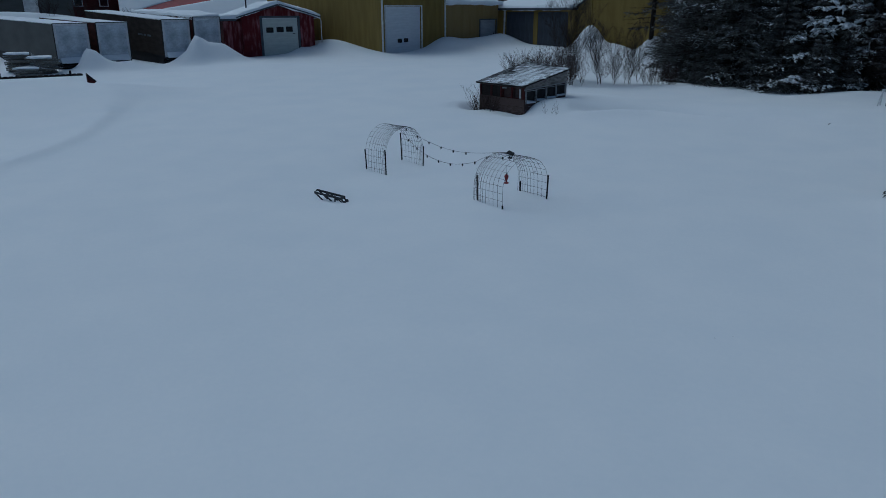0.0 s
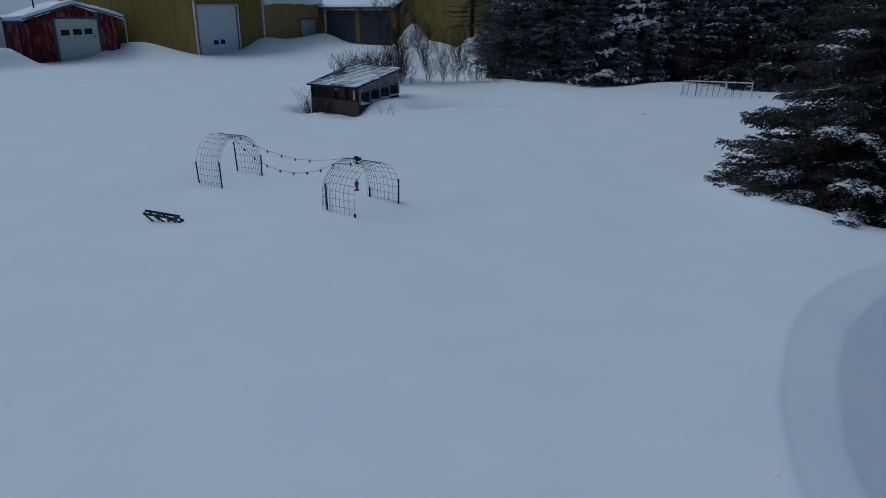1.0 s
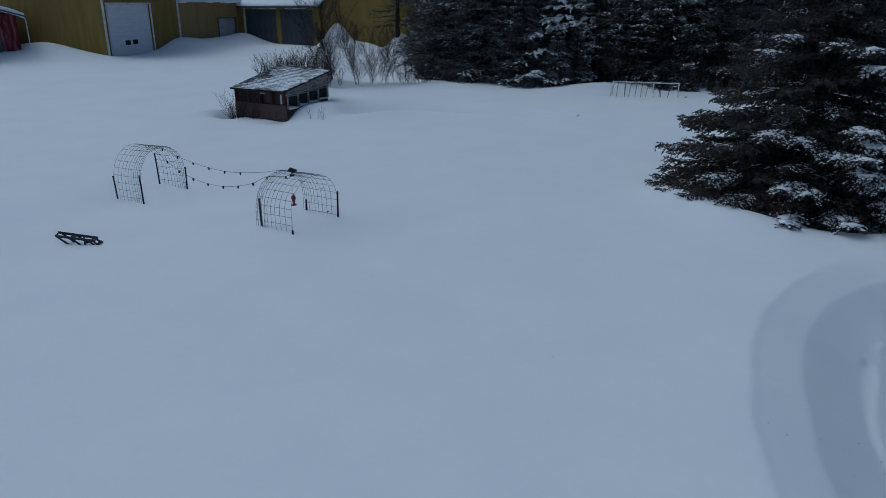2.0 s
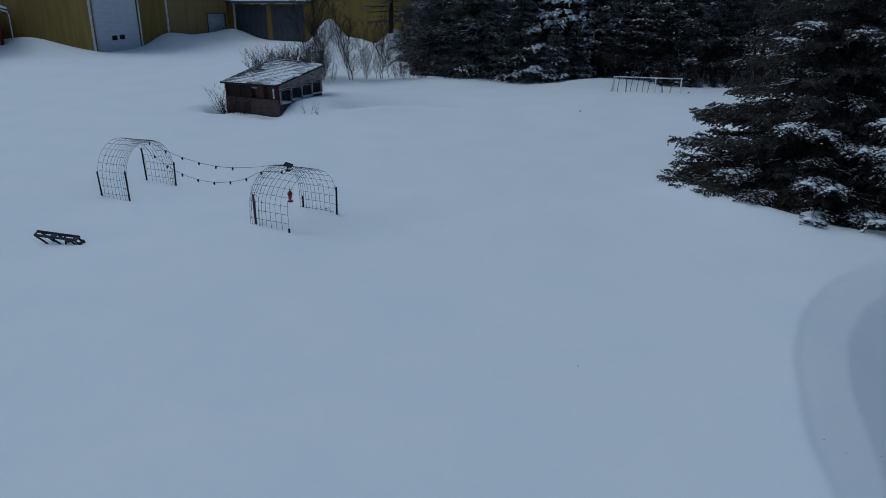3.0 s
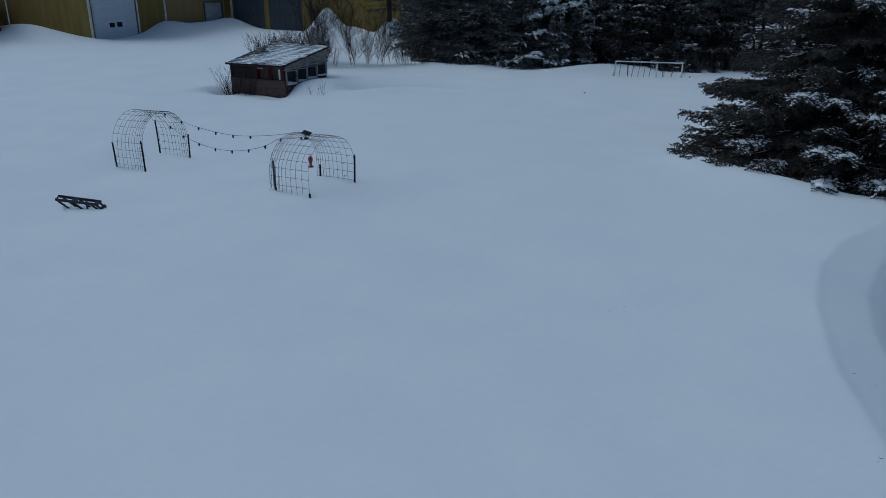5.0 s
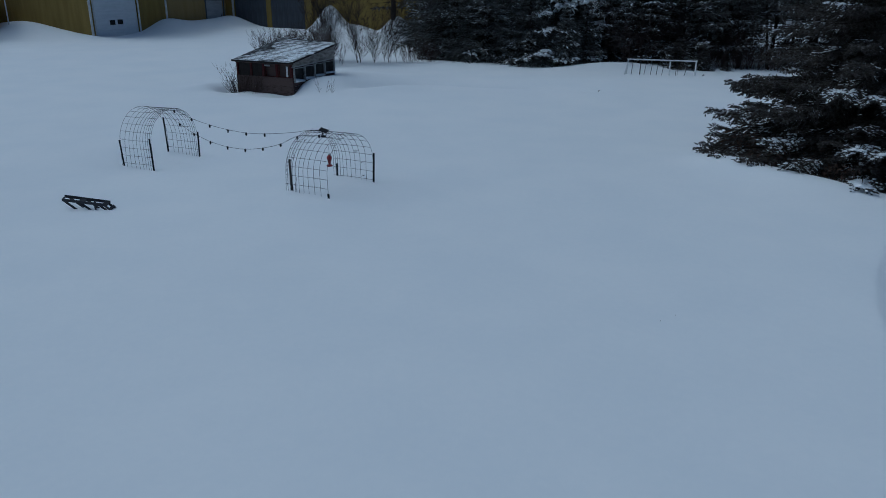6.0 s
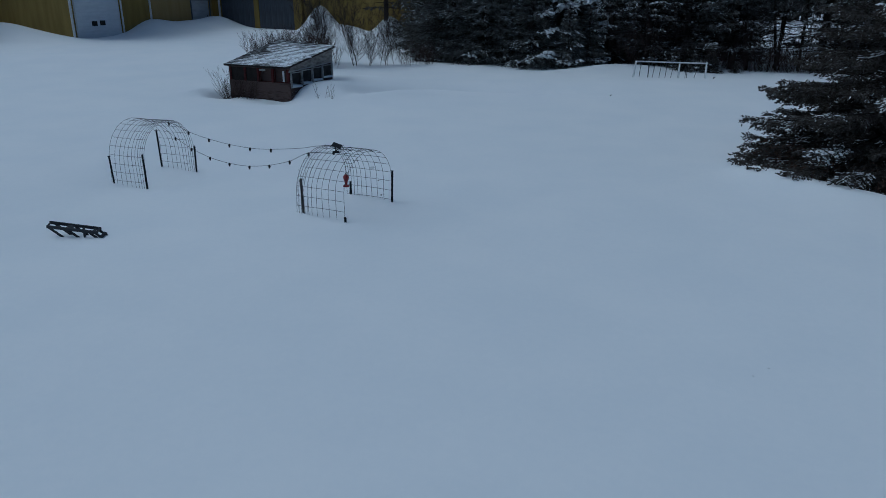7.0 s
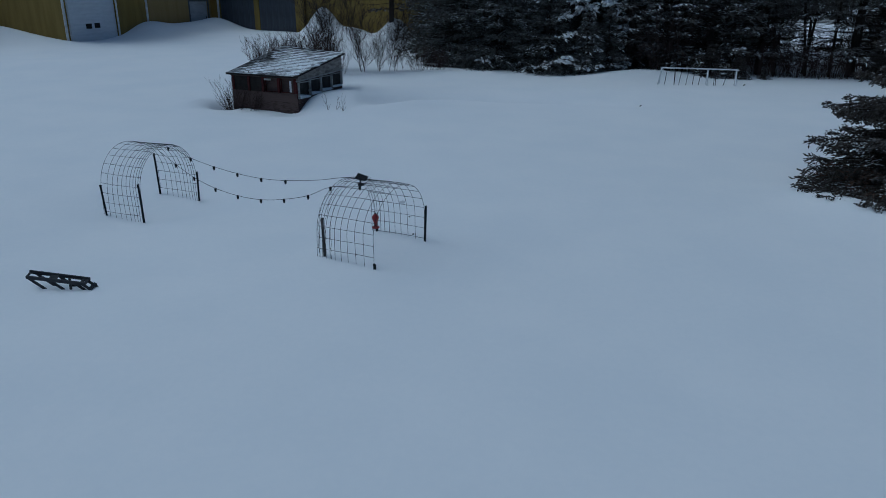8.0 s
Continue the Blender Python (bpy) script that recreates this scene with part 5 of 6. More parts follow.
def conifer_meshes(seed, height, radius, first, droop, per_level, gap, twigs, sprig, snow, mat, power=0.85, dead=0.0, visible=None, patch=1.3, pad=1.0, whorl=0.0, flat=0.42, pads=0.3, long_boughs=(), stout=1.0, cover_share=0.45, side_twigs=0.34, flake=1.0, thick_set=0.5, thinning=0.0, laden=(), stubby=False, skirt=0, dead_share=0.55, fingers=False, girth=1.0):
    """Trunk with limbs, crown and settled snow of one conifer, standing at its own origin."""
    rng = np.random.default_rng(seed)
    rnd = random.Random(seed)
    trunk = Geo().tube([(0, 0, -0.6), (0.02, 0, height * 0.3), (0, 0.03, height * 0.7), (0, 0, height)], [(radius * 0.05 + 0.07) * girth, (radius * 0.042 + 0.05) * girth, 0.05, 0.01], 9)
    O, A, Ln, Wd, SO, SA, SL, SW, C, S = [], [], [], [], [], [], [], [], [], []
    FO, FA, FL, FW = [], [], [], []
    z = first
    while z < height * 0.985:
        hi = visible is not None and z > visible
        nb = per_level if not hi else max(4, per_level - 2)
        level, twist = z, rnd.uniform(0, 6.283)
        boughs = []
        for b in range(nb):
            az = twist + 2 * math.pi * (b + rnd.uniform(-0.35, 0.35)) / nb if whorl else rnd.uniform(0, 2 * math.pi)
            zz = level + rnd.uniform(-whorl, whorl)
            L = radius * (1 - zz / height) ** power * rnd.uniform(0.76, 1.04) + 0.1
            if zz < first + 0.6:
                L *= rnd.uniform(0.85, 1.05)
            boughs.append((az, zz, L, rnd.uniform(0.6, 1.25), rnd.uniform(0.02, 0.14), rnd.uniform(-0.12, 0.12), 0.0))
        here = lambda q: (-9 if level == first else level) <= q[1] < level + gap * (0.75 + 0.6 * level / height)  # noqa: E731
        boughs += [(radians(q[0]), q[1], q[2], 1.0, 0.08, 0.0, 0.0) for q in long_boughs if here(q)]
        boughs += [(radians(q[0]), q[1], q[2], 1.0, 0.08, 0.0, q[3]) for q in laden if here(q)]
        for az, z, L, hang, rise, bend, load in boughs:
            d = np.array([math.cos(az), math.sin(az), 0.0])
            lat = np.array([-math.sin(az), math.cos(az), 0.0])
            sag = droop * (1 - 0.9 * z / height) * hang
            curve = lambda s: np.array([0, 0, z]) + d * L * s + lat * L * bend * s * s + np.array([0, 0, L * (rise * s - sag * s ** 1.5 + 0.5 * sag * s ** 4)])  # noqa: E731
            trunk.tube([curve(s) for s in (0, 0.3, 0.6, 0.95)], [0.012 + 0.011 * L, 0.009 + 0.007 * L, 0.007 + 0.003 * L, 0.004], 4, False)
            if dead and z < dead:
                for k in range(int(L * 3)):
                    s = rnd.uniform(0.2, 1)
                    p = curve(s)
                    q = p + lat * rnd.uniform(-0.5, 0.5) + d * 0.25 + np.array([0, 0, rnd.uniform(-0.25, 0.2)])
                    trunk.tube([p, (p + q) / 2 + np.array([0, 0, 0.03]), q], [0.008, 0.006, 0.003], 3, False)
                if rnd.random() < dead_share:
                    continue
            for k in range(0 if fingers else int(11 * load)):
                # a soft heap of snow over the outer part of a laden bough
                sk, off = rnd.uniform(0.74, 0.98), rnd.uniform(-0.8, 0.8)
                w = (0.06 + side_twigs * L * (1.05 - sk) ** 0.8 * (0.35 + sk)) * 0.5
                C.append(curve(sk) + lat * w * off + np.array([0, 0, 0.03 - 0.35 * w * off * off]))
                S.append([rnd.uniform(0.07, 0.15) * pad, rnd.uniform(0.07, 0.15) * pad, rnd.uniform(0.03, 0.055) * pad])
            nt = max(5, int(twigs * L * (0.6 if hi else 1)))
            for k in range(nt):
                s = 0.12 + 0.88 * (k + rnd.random() * 0.6) / nt
                p = curve(min(s, 1.0))
                for sg in (-1, 1):
                    tl = (0.10 + side_twigs * L * (1.05 - s) ** 0.8 * (0.35 + s)) * rnd.uniform(0.7, 1.2)
                    td = d * rnd.uniform(0.45, 0.85) + lat * sg * rnd.uniform(0.6, 1.0) + np.array([0, 0, rnd.uniform(-flat, 0.2)])
                    td = td / np.linalg.norm(td)
                    m = max(2, int(tl / (sprig * thick_set)))
                    u = (np.arange(m) + rng.random(m)) / m
                    pos = p + np.outer(u * tl, td) + np.stack([np.zeros(m), np.zeros(m), -0.18 * (u * tl) ** 1.5], 1)
                    dirs = td + rng.normal(size=(m, 3)) * 0.45 + d * 0.3
                    dirs[:, 2] -= 0.12
                    big = 1.45 if hi else 1.0
                    O.append(pos), A.append(dirs), Ln.append(sprig * big * rng.uniform(0.7, 1.5, m)), Wd.append(sprig * big * stout * rng.uniform(0.10, 0.19, m))
                    spot = p + td * tl * 0.5
                    if snow and s > 0.4 and (noise.noise(Vector(spot) * patch + Vector((seed, 0, 0))) > snow + thinning * z or (load and s > 0.68)):
                        keep = rng.random(m) < (0.38 if load else cover_share)
                        if keep.any():
                            SO.append(pos[keep] + np.array([0, 0, 0.022])), SA.append(dirs[keep] * np.array([1, 1, 0.4]))
                            SL.append(sprig * flake * rng.uniform(0.8, 1.5, keep.sum())), SW.append(sprig * flake * rng.uniform(0.16, 0.32, keep.sum()))
                        if load and fingers:
                            # snow sleeves on the hanging branchlets, running together into a ragged bough of snow
                            on = rng.random(m) < 0.12 + 0.75 * min(load, 1)
                            if on.any():
                                FO.append(pos[on] + np.array([0, 0, 0.03])), FA.append(dirs[on] * np.array([1, 1, 0.6]) - np.array([0, 0, 0.25]))
                                FL.append(rng.uniform(0.18, 0.38, on.sum()) * pad), FW.append(rng.uniform(0.04, 0.11, on.sum()) * pad * (0.55 + 0.55 * load))
                        elif load and s > 0.6:
                            # snow lies along each branchlet and hangs over its tip
                            for u1 in (0.25, 0.5, 0.75, 0.95):
                                if rnd.random() < 0.22 + 0.25 * min(load, 1):
                                    C.append(p + td * tl * u1 + np.array([rnd.uniform(-0.02, 0.02), rnd.uniform(-0.02, 0.02), 0.022 - 0.18 * (u1 * tl) ** 1.5]))
                                    S.append([rnd.uniform(0.02, 0.055) * pad, rnd.uniform(0.02, 0.055) * pad, rnd.uniform(0.014, 0.03) * pad])
                        if rnd.random() < pads and not hi:
                            C.append(p + td * tl * 0.4 + np.array([0, 0, 0.02])), S.append([rnd.uniform(0.05, 0.15) * pad, rnd.uniform(0.05, 0.15) * pad, rnd.uniform(0.02, 0.045) * pad])
        z = level + gap * (0.75 + 0.6 * level / height)
    # dead twigs in the dark under the lowest boughs
    for k in range(skirt):
        az, r = rnd.uniform(0, 6.283), radius * rnd.uniform(0.35, 0.68)
        p = np.array([r * math.cos(az), r * math.sin(az), rnd.uniform(0.15, 0.7)])
        for j in range(4):
            q = p + np.array([math.cos(az) * rnd.uniform(0.1, 0.45) + rnd.uniform(-0.25, 0.25), math.sin(az) * rnd.uniform(0.1, 0.45) + rnd.uniform(-0.25, 0.25), -rnd.uniform(0.05, 0.4)])
            trunk.tube([p, (p + q) / 2 + np.array([0, 0, 0.05]), q], [0.008, 0.006, 0.003], 3, False)
    cat = np.concatenate
    if stubby:
        crown = shoots("crown", cat(O), cat(A), cat(Ln), cat(Wd), mat, rng)
        cover = shoots("snow_cover", cat(SO), cat(SA), cat(SL), cat(SW), SNOW_SMALL, rng, 0.6) if SO else None
    else:
        crown = blades("crown", cat(O), cat(A), cat(Ln), cat(Wd), mat, rng)
        cover = blades("snow_cover", cat(SO), cat(SA), cat(SL), cat(SW), SNOW_SMALL, rng, 1) if SO else None
    pads = clods("snow_pads", np.array(C), np.array(S), SNOW_SMALL, rng) if C else None
    if FO:
        pads = shoots("snow_sleeves", cat(FO), cat(FA), cat(FL), cat(FW), SNOW_SMALL, rng, 0.7)
    return trunk.mesh("trunk", BARK, True), crown, cover, pads


def conifer(meshes, m, label, group=""):
    t = thing("spruce_tree" if "spruce" in label else "pine_tree", m, label, "tree", group)
    part("trunk", meshes[0], None, t)
    stuff(part("crown", meshes[1], None, t))
    if meshes[2]:
        stuff(part("snow_cover", meshes[2], None, t, "snow caught on the boughs"))
    if meshes[3]:
        stuff(part("snow_cap", meshes[3], None, t, "soft pads of snow"))
    return t


def bare_bush_mesh(seed, stems, height, spread, mat, levels=3, thick=0.014, fork=0.43, lean=0.45, nodes=4, wide=(0.35, 0.8), joints=4):
    rnd = random.Random(seed)
    g = Geo()

    def grow(p, d, length, r, level):
        n = nodes if level == 0 else 2 if level == levels else joints
        pts, q, dd = [p], Vector(p), Vector(d)
        for i in range(n):
            dd = (dd + Vector((rnd.uniform(-0.12, 0.12), rnd.uniform(-0.12, 0.12), 0.05))).normalized()
            q = q + dd * length / n
            pts.append(q.copy())
        g.tube(pts, [r * (1 - 0.75 * i / n) + 0.0015 for i in range(n + 1)], 5 if level == 0 else 3, False)
        if level < levels:
            for i in range(1, n + 1):
                for k in range(2 if level < 2 else 1 + (i % 2)):
                    a = rnd.uniform(0, 6.283)
                    side = dd.orthogonal()
                    side.rotate(Matrix.Rotation(a, 3, dd))
                    nd = (dd + side.normalized() * rnd.uniform(*wide) + Vector((0, 0, 0.12))).normalized()
                    grow(pts[i] * 1.0, nd, length * (1.25 - 0.6 * i / n) * rnd.uniform(fork - 0.09, fork + 0.09), r * 0.40, level + 1)

    for s in range(stems):
        a, rr = rnd.uniform(0, 6.283), rnd.uniform(0, spread * 0.35)
        d = Vector((math.cos(a) * rnd.uniform(0.03, lean), math.sin(a) * rnd.uniform(0.03, lean), 1)).normalized()
        grow(Vector((math.cos(a) * rr, math.sin(a) * rr, -0.25)), d, height * rnd.uniform(0.6, 1.05), thick * rnd.uniform(0.7, 1.2), 0)
    return g.mesh("twig_work", mat)


def bush(mesh, x, y, turn, size, label, group="", lean=0):
    t = thing("bush", pose(x, y, ground_z(x, y), 0, lean, 0) @ pose(0, 0, 0, 0, 0, turn) @ Matrix.Scale(size, 4), label, "bush", group)
    stuff(part("twig_work", mesh, None, t))
    return t


def plants():
    reach = [(178, 0.9, 4.55), (168, 0.88, 4.3), (158, 0.86, 4.05), (147, 0.82, 3.8), (135, 0.8, 3.7), (190, 0.9, 4.6), (203, 1.0, 4.5), (220, 1.0, 3.7), (240, 1.0, 3.6), (196, 0.85, 3.9), (208, 0.8, 3.6), (214, 0.75, 3.5), (221, 0.7, 3.6), (229, 0.65, 3.75), (247, 0.45, 3.6), (257, 0.5, 4.2), (268, 0.5, 4.6), (280, 0.5, 4.8), (295, 0.5, 4.7),
             (160, 1.25, 4.0), (172, 1.2, 4.2), (145, 1.25, 3.5), (150, 1.72, 3.6), (165, 1.7, 3.9), (138, 1.75, 3.4), (150, 2.42, 3.8), (166, 2.4, 3.7)]
    # boughs that carry a heap of snow: bearing, root height, length, load
    laden = [(226, 2.6, 3.85, 0.5), (238, 2.5, 3.75, 0.35), (244, 1.4, 4.1, 0.45), (236, 1.45, 4.1, 0.35), (239, 0.8, 4.5, 1.2), (258, 0.85, 4.4, 0.6), (264, 1.85, 4.0, 1.2), (269, 1.65, 4.1, 1.2),
             (265, 4.1, 3.2, 1.1), (251, 2.2, 3.8, 0.3), (206, 1.4, 4.1, 0.25), (212, 4.4, 3.0, 0.2), (275, 1.15, 4.3, 1.0), (282, 2.15, 3.9, 1.0),
             (261, 2.8, 3.9, 1.2), (260, 2.25, 4.1, 1.1), (266, 2.5, 4.0, 1.1), (261, 4.5, 3.1, 1.2), (220, 4.75, 2.9, 0.25), (246, 4.6, 3.0, 0.2)]
    big = conifer_meshes(11, 11.5, 4.5, 1.0, 0.38, 10, 0.38, 13, 0.088, 0.24, NEEDLES, 1.05, visible=5.2, patch=1.6, whorl=0.16, flat=0.6, long_boughs=reach, laden=laden, stout=1.5, side_twigs=0.225, pads=0.0, cover_share=0.4, thick_set=0.36, flake=1.0, thinning=0.03, stubby=True, skirt=60)
    spruce = conifer(big, pose(11.0, 19.4, -0.17), "large dark spruce with snow-dusted drooping boughs reaching the ground")
    # dead brown sprays in the dark under the lowest boughs
    rng = np.random.default_rng(12)
    n = 4200
    sprays = rng.integers(0, 300, n)
    az, r = rng.uniform(0, 2 * math.pi, 300)[sprays], rng.uniform(1.6, 3.6, 300)[sprays] + rng.normal(size=n) * 0.16
    az = az + rng.normal(size=n) * 0.05
    org = np.stack([r * np.cos(az), r * np.sin(az), 0.1 + rng.uniform(0.05, 0.75, 300)[sprays] + rng.normal(size=n) * 0.05], 1)
    out = np.stack([np.cos(az), np.sin(az), np.full(n, -0.5)], 1) + rng.normal(size=(n, 3)) * 0.5
    stuff(part("dead_twigs", blades("dead_twigs", org, out, rng.uniform(0.08, 0.2, n), rng.uniform(0.008, 0.02, n), DEAD_NEEDLES, rng), None, spruce, "brown dead twigs under the boughs"))

    rnd = random.Random(77)
    heaps = [[(rnd.uniform(0, 360), rnd.uniform(0.5, 5.0), rnd.uniform(1.4, 2.9), rnd.uniform(0.1, 0.7)) for k in range(n)] for n in (14, 8, 4)]
    edge_tree = dict(flat=0.6, pads=0.0, flake=0.6, cover_share=0.5, fingers=True)
    kinds = [conifer_meshes(41 + i, 13 + i, 2.9 + 0.25 * i, 0.25, 0.38, 8, 0.27, 4.0, 0.18, (0.14, 0.18, 0.24)[i], WOOD_NEEDLES, 0.75, visible=5.8, patch=0.9, laden=heaps[i], **edge_tree) for i in range(3)]
    spots = [(0.3, 46.9, 2), (0.6, 49.0, 2), (2.2, 45.3, 1), (4.0, 46.4, 2), (9.6, 46.6, 1), (2.9, 48.8, 2), (8.6, 48.4, 2), (-0.4, 52.5, 2), (5.6, 50.0, 2), (11.0, 47.5, 2)]
    for i, (x, y, k) in enumerate(spots):
        conifer(kinds[k], pose(x, y, ground_z(x, y), 0, 0, i * 67) @ Matrix.Scale(0.9 + 0.2 * ((i * 37) % 10) / 10, 4), "tall snow-flecked spruce at the edge of the wood" if k < 2 else "tall dark spruce at the edge of the wood", "wood edge spruces")
    # the spruces that stand out before the wood, each with its own load of snow
    load = [(284, 1.0, 2.1, 1.2), (293, 1.15, 2.0, 1.3), (306, 0.8, 2.2, 0.2), (268, 0.9, 2.1, 0.15), (252, 0.75, 2.2, 0.25), (232, 0.7, 2.2, 0.1), (300, 2.1, 1.7, 1.0), (318, 2.2, 1.6, 0.9), (285, 2.0, 1.7, 0.3), (262, 1.6, 1.9, 0.2), (312, 3.0, 1.3, 1.1), (330, 1.5, 1.8, 0.5), (236, 3.7, 1.1, 0.3)]
    front = conifer_meshes(141, 5.6, 2.35, 0.2, 0.42, 9, 0.26, 5.0, 0.15, 0.12, WOOD_NEEDLES, 0.8, patch=1.2, pad=1.1, laden=load, **edge_tree)
    conifer(front, pose(4.6, 43.4, ground_z(4.6, 43.4)), "broad young spruce with snow on its lower boughs before the wood", "wood edge spruces")
    load = [(238, 4.0, 2.5, 0.9), (250, 3.6, 2.4, 1.1), (262, 4.2, 2.3, 0.7), (272, 3.7, 2.4, 0.6), (284, 3.9, 2.5, 1.1), (296, 3.5, 2.5, 0.8), (306, 4.1, 2.4, 0.9), (244, 4.7, 2.2, 0.8), (278, 4.7, 2.2, 0.9), (300, 4.8, 2.1, 0.6), (226, 3.3, 2.4, 0.5), (305, 2.7, 2.5, 0.9), (312, 2.3, 2.5, 0.7), (318, 3.2, 2.4, 0.4), (262, 2.2, 2.4, 0.2), (250, 5.1, 2.0, 0.8), (290, 5.2, 2.0, 0.8)]
    laden_tree = conifer_meshes(143, 13, 2.9, 0.3, 0.42, 8, 0.28, 4.2, 0.18, 0.2, WOOD_NEEDLES, 0.75, visible=5.8, patch=0.9, pad=1.55, laden=load, **edge_tree)
    conifer(laden_tree, pose(7.3, 45.4, ground_z(7.3, 45.4)), "tall spruce with heavily snow-laden drooping boughs", "wood edge spruces")
    load = [(240, 0.5, 1.1, 0.7), (275, 0.45, 1.1, 0.9), (300, 0.6, 1.1, 0.8), (262, 1.2, 0.8, 0.5), (310, 1.3, 0.8, 0.6), (250, 1.9, 0.5, 0.6), (300, 2.0, 0.5, 0.7)]
    slim = conifer_meshes(145, 3.1, 1.2, 0.1, 0.45, 8, 0.17, 7.0, 0.11, 0.06, WOOD_NEEDLES, 0.8, patch=1.6, pad=0.75, laden=load, **edge_tree)
    for x, y, turn, sc in ((6.5, 42.1, 0, 1.0), (7.9, 43.2, 50, 1.05), (-1.7, 46.4, 20, 0.42), (-1.15, 45.9, -30, 0.5), (-0.6, 45.7, 10, 0.45), (0.0, 45.3, 70, 0.36)):
        conifer(slim, pose(x, y, ground_z(x, y), 0, 0, turn) @ Matrix.Scale(sc, 4), "small spruce with snow-bent boughs at the edge of the wood", "young spruces")

    pines = [conifer_meshes(61 + i, 14 + i, 2.6, 0.5, 0.10, 6, 0.42, 4.0, 0.22, 0.03, PINE_NEEDLES, 0.45, dead=3.2, visible=6.0, patch=1.5, pads=0.0, flake=0.8, cover_share=0.6) for i in range(3)]
    # a clearing runs out of the wood to the open snow behind it
    clearing = lambda x, y: abs(x - 17.3 - 0.59 * (y - 40)) < 1.7 + 0.06 * (y - 40)  # noqa: E731
    placed = []
    tries = 0
    while len(placed) < 38 and tries < 4000:
        tries += 1
        x, y = rnd.uniform(-1.5, 38), rnd.uniform(43.0, 62)
        edge = 45.5 if x < 9 else 42.0 - 0.16 * (x - 9)
        if y < edge + 0.5 or any((x - a) ** 2 + (y - b) ** 2 < 5.0 for a, b in placed) or (x < 9 and y < 49) or clearing(x, y):
            continue
        placed.append((x, y))
    for x in np.arange(9.5, 36, 2.1):
        y = 43.0 - 0.16 * (float(x) - 9) + rnd.uniform(-0.5, 0.8)
        if not clearing(float(x), y):
            placed.append((float(x) + rnd.uniform(-0.6, 0.6), y))
    for i, (x, y) in enumerate(placed):
        conifer(pines[i % 3], pose(x, y, ground_z(x, y), rnd.uniform(-2, 2), rnd.uniform(-2, 2), rnd.uniform(0, 360)) @ Matrix.Scale(rnd.uniform(0.85, 1.2), 4), "dark pine with bare lower limbs in the wood", "pines of the wood")
    clear = [conifer_meshes(71 + i, 15, 2.6, 0.9, 0.34, 3, 0.38, 4.4, 0.22, 0.16, PINE_NEEDLES, 0.45, dead=5.0, dead_share=1.0, visible=6.0, patch=1.5, pads=0.0, flake=0.5, cover_share=0.35, girth=0.68) for i in range(2)]
    for i, (x, y, lean) in enumerate(((15.6, 41.8, 4), (16.8, 42.4, -5), (17.9, 41.2, 8), (19.0, 40.9, 5), (15.9, 44.5, 2), (19.4, 44.0, -6), (16.3, 41.4, 7), (18.5, 42.6, -7))):
        conifer(clear[i % 2], pose(x, y, ground_z(x, y), 0, lean, i * 80) @ Matrix.Scale(0.6, 4), "pine with a bare dark trunk beside a clearing", "pines of the wood")
    dark = conifer_meshes(95, 2.3, 1.25, 0.05, 0.3, 9, 0.12, 8, 0.10, 0, NEEDLES)
    for x, y, sc in ((20.7, 39.4, 0.9), (22.3, 38.9, 1.0)):
        conifer(dark, pose(x, y, ground_z(x, y) - 0.1, 0, 0, x * 40) @ Matrix.Scale(sc, 4), "dense dark young spruce at the edge of the wood", "young spruces")

    bare = conifer_meshes(67, 15, 2.3, 0.8, 0.22, 4, 0.43, 4.6, 0.22, 0.35, PINE_NEEDLES, 0.45, dead=4.0, dead_share=0.85, visible=6.0, patch=1.5, pads=0.0, flake=0.6, cover_share=0.3)
    for x, y, sc in ((-4.4, 61.0, 1.1), (-1.3, 49.5, 0.9)):
        conifer(bare, pose(x, y, ground_z(x, y), 0, 1, 40 * x + 128) @ Matrix.Scale(sc, 4), "pine with a bare dark trunk at the edge of the wood", "pines of the wood")

    small = conifer_meshes(91, 1.5, 0.9, 0.05, 0.3, 8, 0.12, 9, 0.09, 0.25, NEEDLES, pads=0.03, flake=0.7)
    for x, y, sc in ((13.6, 39.6, 0.8), (12.5, 40.5, 1.2), (14.9, 39.4, 0.45)):
        conifer(small, pose(x, y, ground_z(x, y) - 0.1, 0, 0, x * 50) @ Matrix.Scale(sc, 4), "young snow-covered spruce at the edge of the wood", "young spruces")

    tall = [bare_bush_mesh(7 + i, 1 + i, 4.9, 0.6, BIRCH, 3, 0.016, 0.34, 0.14, 12, (0.5, 1.1), 5) for i in range(3)]
    low = [bare_bush_mesh(17 + i, 18, 1.75, 2.2, TWIG, 2, 0.0065, 0.40, 0.55, 6) for i in range(2)]
    sprawl = bare_bush_mesh(27, 8, 1.7, 0.5, TWIG, 2, 0.0085, 0.30, 0.30, 5, (0.25, 0.55))
    for x, y, t, sc, k in ((-7.5, 42.8, 10, 1.1, 0), (-6.9, 43.2, 80, 1.0, 1), (-5.2, 42.0, 150, 1.1, 1), (-3.7, 42.6, 300, 0.75, 1), (-7.2, 42.5, 280, 0.95, 2), (-4.5, 42.3, 190, 0.6, 2), (-3.2, 43.6, 60, 0.7, 0), (-5.4, 42.3, 40, 0.9, 0), (-4.0, 43.0, 220, 0.85, 0)):
        bush(tall[k], x, y, t, sc, "leafless multi-stemmed birch saplings in snow", "bare saplings")
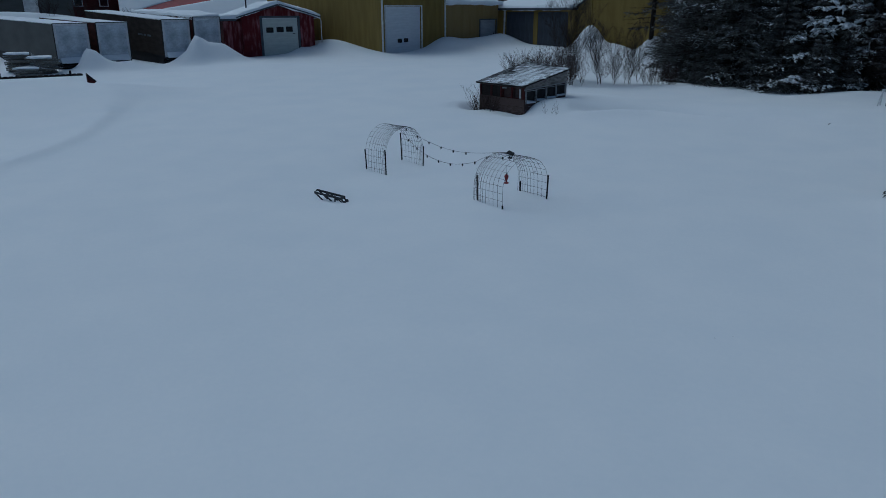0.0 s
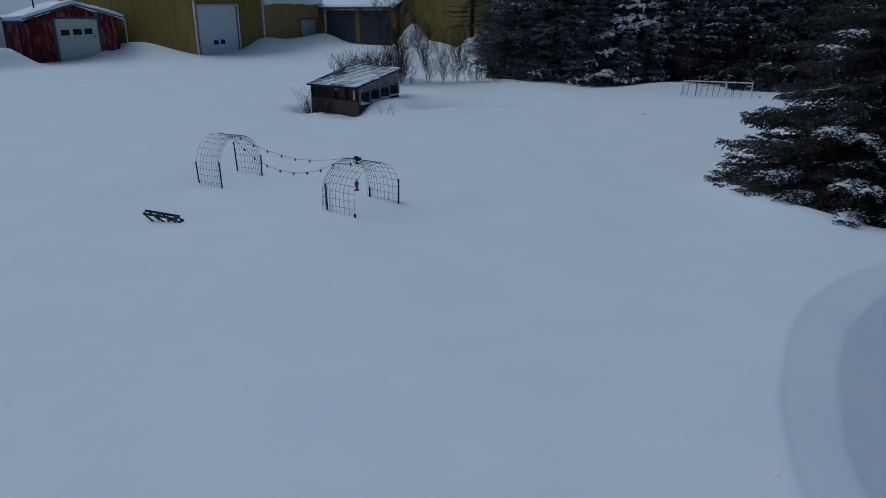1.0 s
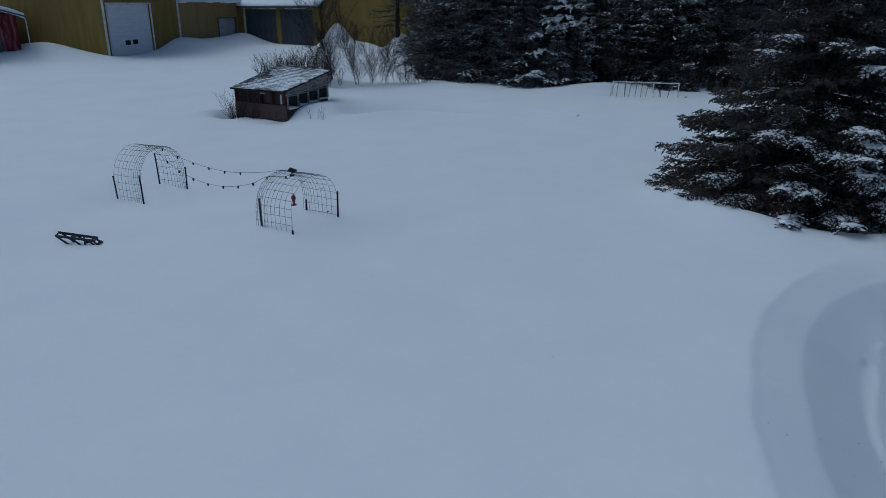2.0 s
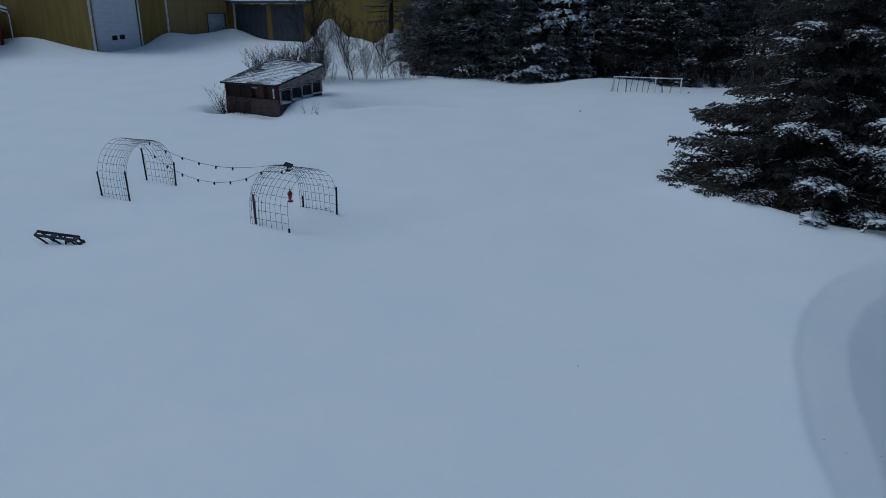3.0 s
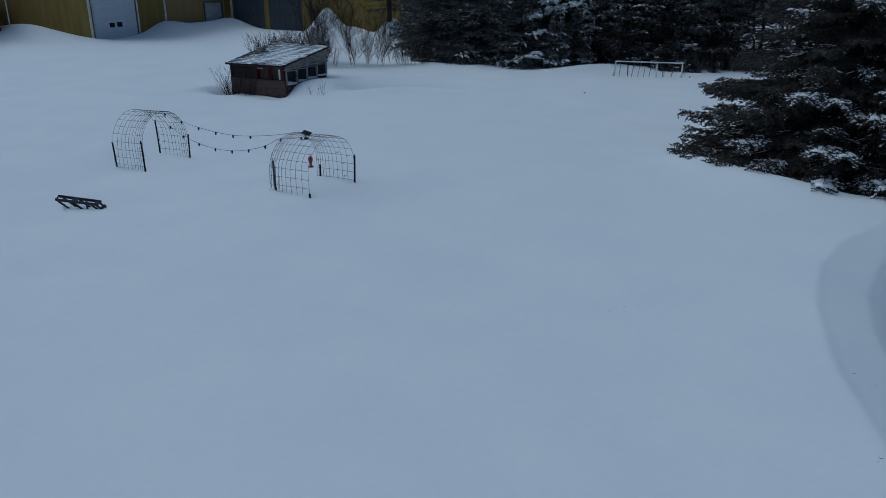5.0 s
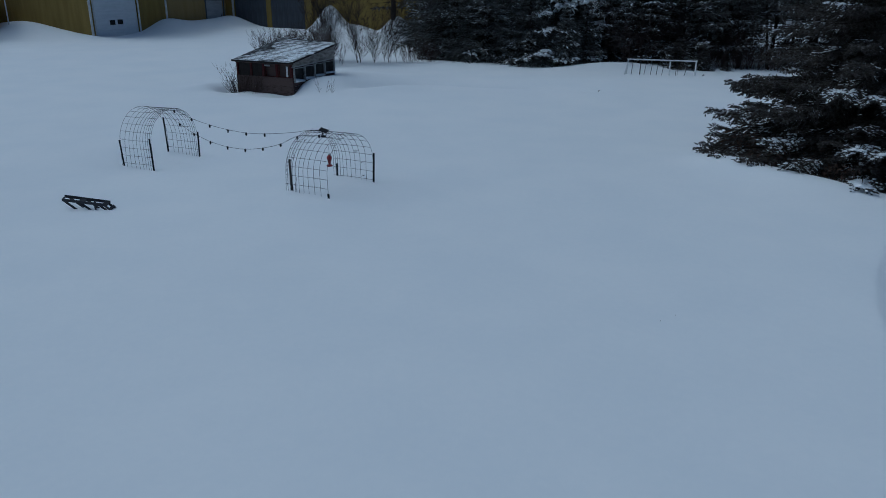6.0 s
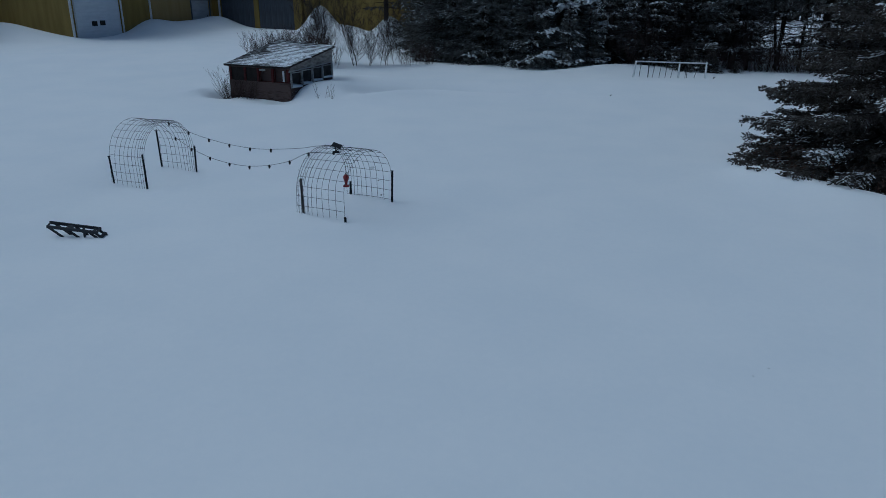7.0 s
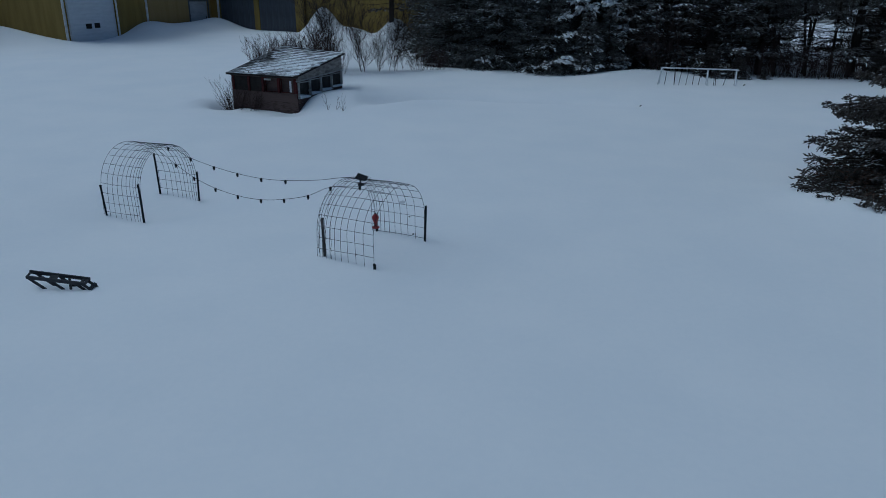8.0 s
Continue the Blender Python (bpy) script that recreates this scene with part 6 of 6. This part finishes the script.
    for x, y, t, sc, k in ((15.2, 40.9, 0, 0.85, 0), (16.1, 40.5, 60, 0.7, 1), (17.0, 40.4, 100, 0.8, 0), (17.8, 40.0, 150, 0.7, 1), (18.7, 39.9, 220, 0.8, 0), (19.5, 39.6, 280, 0.7, 1), (14.3, 41.2, 40, 0.8, 1)):
        bush(low[k], x, y, t, sc, "leafless thicket bush before the clearing", "wood thicket")
    for x, y, t, sc, k in ((-9.6, 40.2, 0, 1.0, 0), (-8.7, 40.6, 60, 1.05, 1), (-7.9, 40.0, 130, 1.1, 0), (-10.2, 41.0, 200, 1.0, 1), (-7.0, 40.6, 250, 1.1, 1), (-8.2, 41.4, 310, 1.1, 0), (-2.2, 43.0, 20, 0.8, 0), (-1.2, 43.6, 20, 0.7, 1)):
        bush(low[k], x, y, t, sc, "leafless thin-twigged bush standing in snow", "bare bushes")
    scrub = [bare_bush_mesh(51 + i, 9, 1.9, 2.0, TWIG, 2, 0.009, 0.45, 0.5, 3, (0.35, 0.8), 3) for i in range(2)]
    young = bare_bush_mesh(55, 2, 5.0, 0.7, BIRCH, 2, 0.020, 0.34, 0.16, 9, (0.4, 0.75), 3)
    for i in range(44):
        x = -1.0 + 36 * i / 43 + rnd.uniform(-0.5, 0.5)
        y = (47.0 if x < 9 else 41.9 - 0.16 * (x - 9)) + rnd.uniform(0, 3.5)
        if i % 4:
            bush(scrub[i % 2], x, y, rnd.uniform(0, 360), rnd.uniform(1.1, 2.0), "leafless thicket bush under the pines", "wood thicket")
        else:
            bush(young, x, y, rnd.uniform(0, 360), rnd.uniform(0.9, 1.3), "thin leafless sapling under the pines", "wood saplings")
    for x, y, t, lean in ((-9.68, 31.95, 20, -16), (-9.66, 31.8, 200, -6), (-9.75, 32.2, 110, -34), (-9.3, 31.7, 70, 12), (-8.7, 31.35, 160, 20)):
        bush(sprawl, x, y, t, 0.8 if lean > -30 else 0.5, "sprawling leafless bush beside the coop", "bare bushes", lean)
    reed = bare_bush_mesh(29, 3, 0.85, 0.5, TWIG, 1, 0.005, 0.3, 0.3, 3)
    for x, y, t in ((-5.6, 30.0, 0), (-5.2, 29.95, 120)):
        bush(reed, x, y, t, 1.0, "a few dry stalks poking through a drift", "dry stalks")
    for x, y, t in ((-61.5, 55.5, 10), (-60.5, 57.5, 100), (-62.5, 52.5, 200), (-59.8, 60.0, 250)):
        bush(low[t % 2], x, y, t, 0.9, "bare scrub on the snowbank behind the trailers", "bare bushes")
    tuft = bare_bush_mesh(33, 9, 0.35, 1.6, TWIG, 1, 0.006)
    for x, y, t in ((7.6, 42.2, 0), (8.6, 42.6, 70), (7.6, 17.7, 20), (8.1, 17.4, 90), (0.4, 43.2, 10), (9.6, 42.4, 40)):
        bush(tuft, x, y, t, 1.0, "low tuft of dry stems in the snow", "dry tufts")


TWIG_SPOTS = [(2.28, 9.21), (2.55, 9.4), (4.19, 5.60), (4.25, 5.66), (5.01, 7.49), (5.2, 7.3), (5.71, 7.42), (6.49, 7.81), (6.76, 7.63), (6.72, 7.58), (6.61, 7.32), (6.64, 7.28), (6.88, 7.57), (5.95, 6.9)]


def fallen_twigs():
    """Bits of bark and twig blown onto the snow."""
    rnd = random.Random(90)
    for x, y in TWIG_SPOTS:
        t = thing("fallen_twig", pose(x, y, ground_z(x, y) + 0.004, 0, 0, rnd.uniform(0, 360)), "tiny dark twig lying on the snow", "twig", "twigs on the snow")
        n = rnd.uniform(0.010, 0.022)
        stem = part("stem", Geo().tube([(-n, 0, 0.002), (0, 0.008, 0.006), (n, -0.004, 0.003)], [0.0018, 0.002, 0.001], 5), TWIG, t)
        part("side_shoot", Geo().tube([(0, 0.008, 0.006), (0.5 * n, 0.018, 0.008)], [0.0015, 0.0008], 4), TWIG, stem)


def far_wood():
    """The belt of woods that closes the view on every side."""
    rng = np.random.default_rng(5)
    n = 26000
    a = rng.uniform(0, 2 * math.pi, n)
    r = rng.uniform(125, 165, n)
    top = 9 + 4 * np.sin(a * 23) * np.sin(a * 41 + 1) + 2.5 * np.sin(a * 97)
    h = top * rng.random(n) ** 0.8
    org = np.stack([r * np.cos(a), 20 + r * np.sin(a), 1.5 + h], 1)
    axis = rng.normal(size=(n, 3)) * 0.5 + np.array([0, 0, -0.5])
    me = blades("far_wood", org, axis, rng.uniform(1.5, 3.0, n), rng.uniform(0.5, 0.9, n), PINE_NEEDLES, rng)
    tagged(new("far_wood", me), "belt of dark conifer woods in the distance", "woods", kind="stuff")


plants()
fallen_twigs()
far_wood()
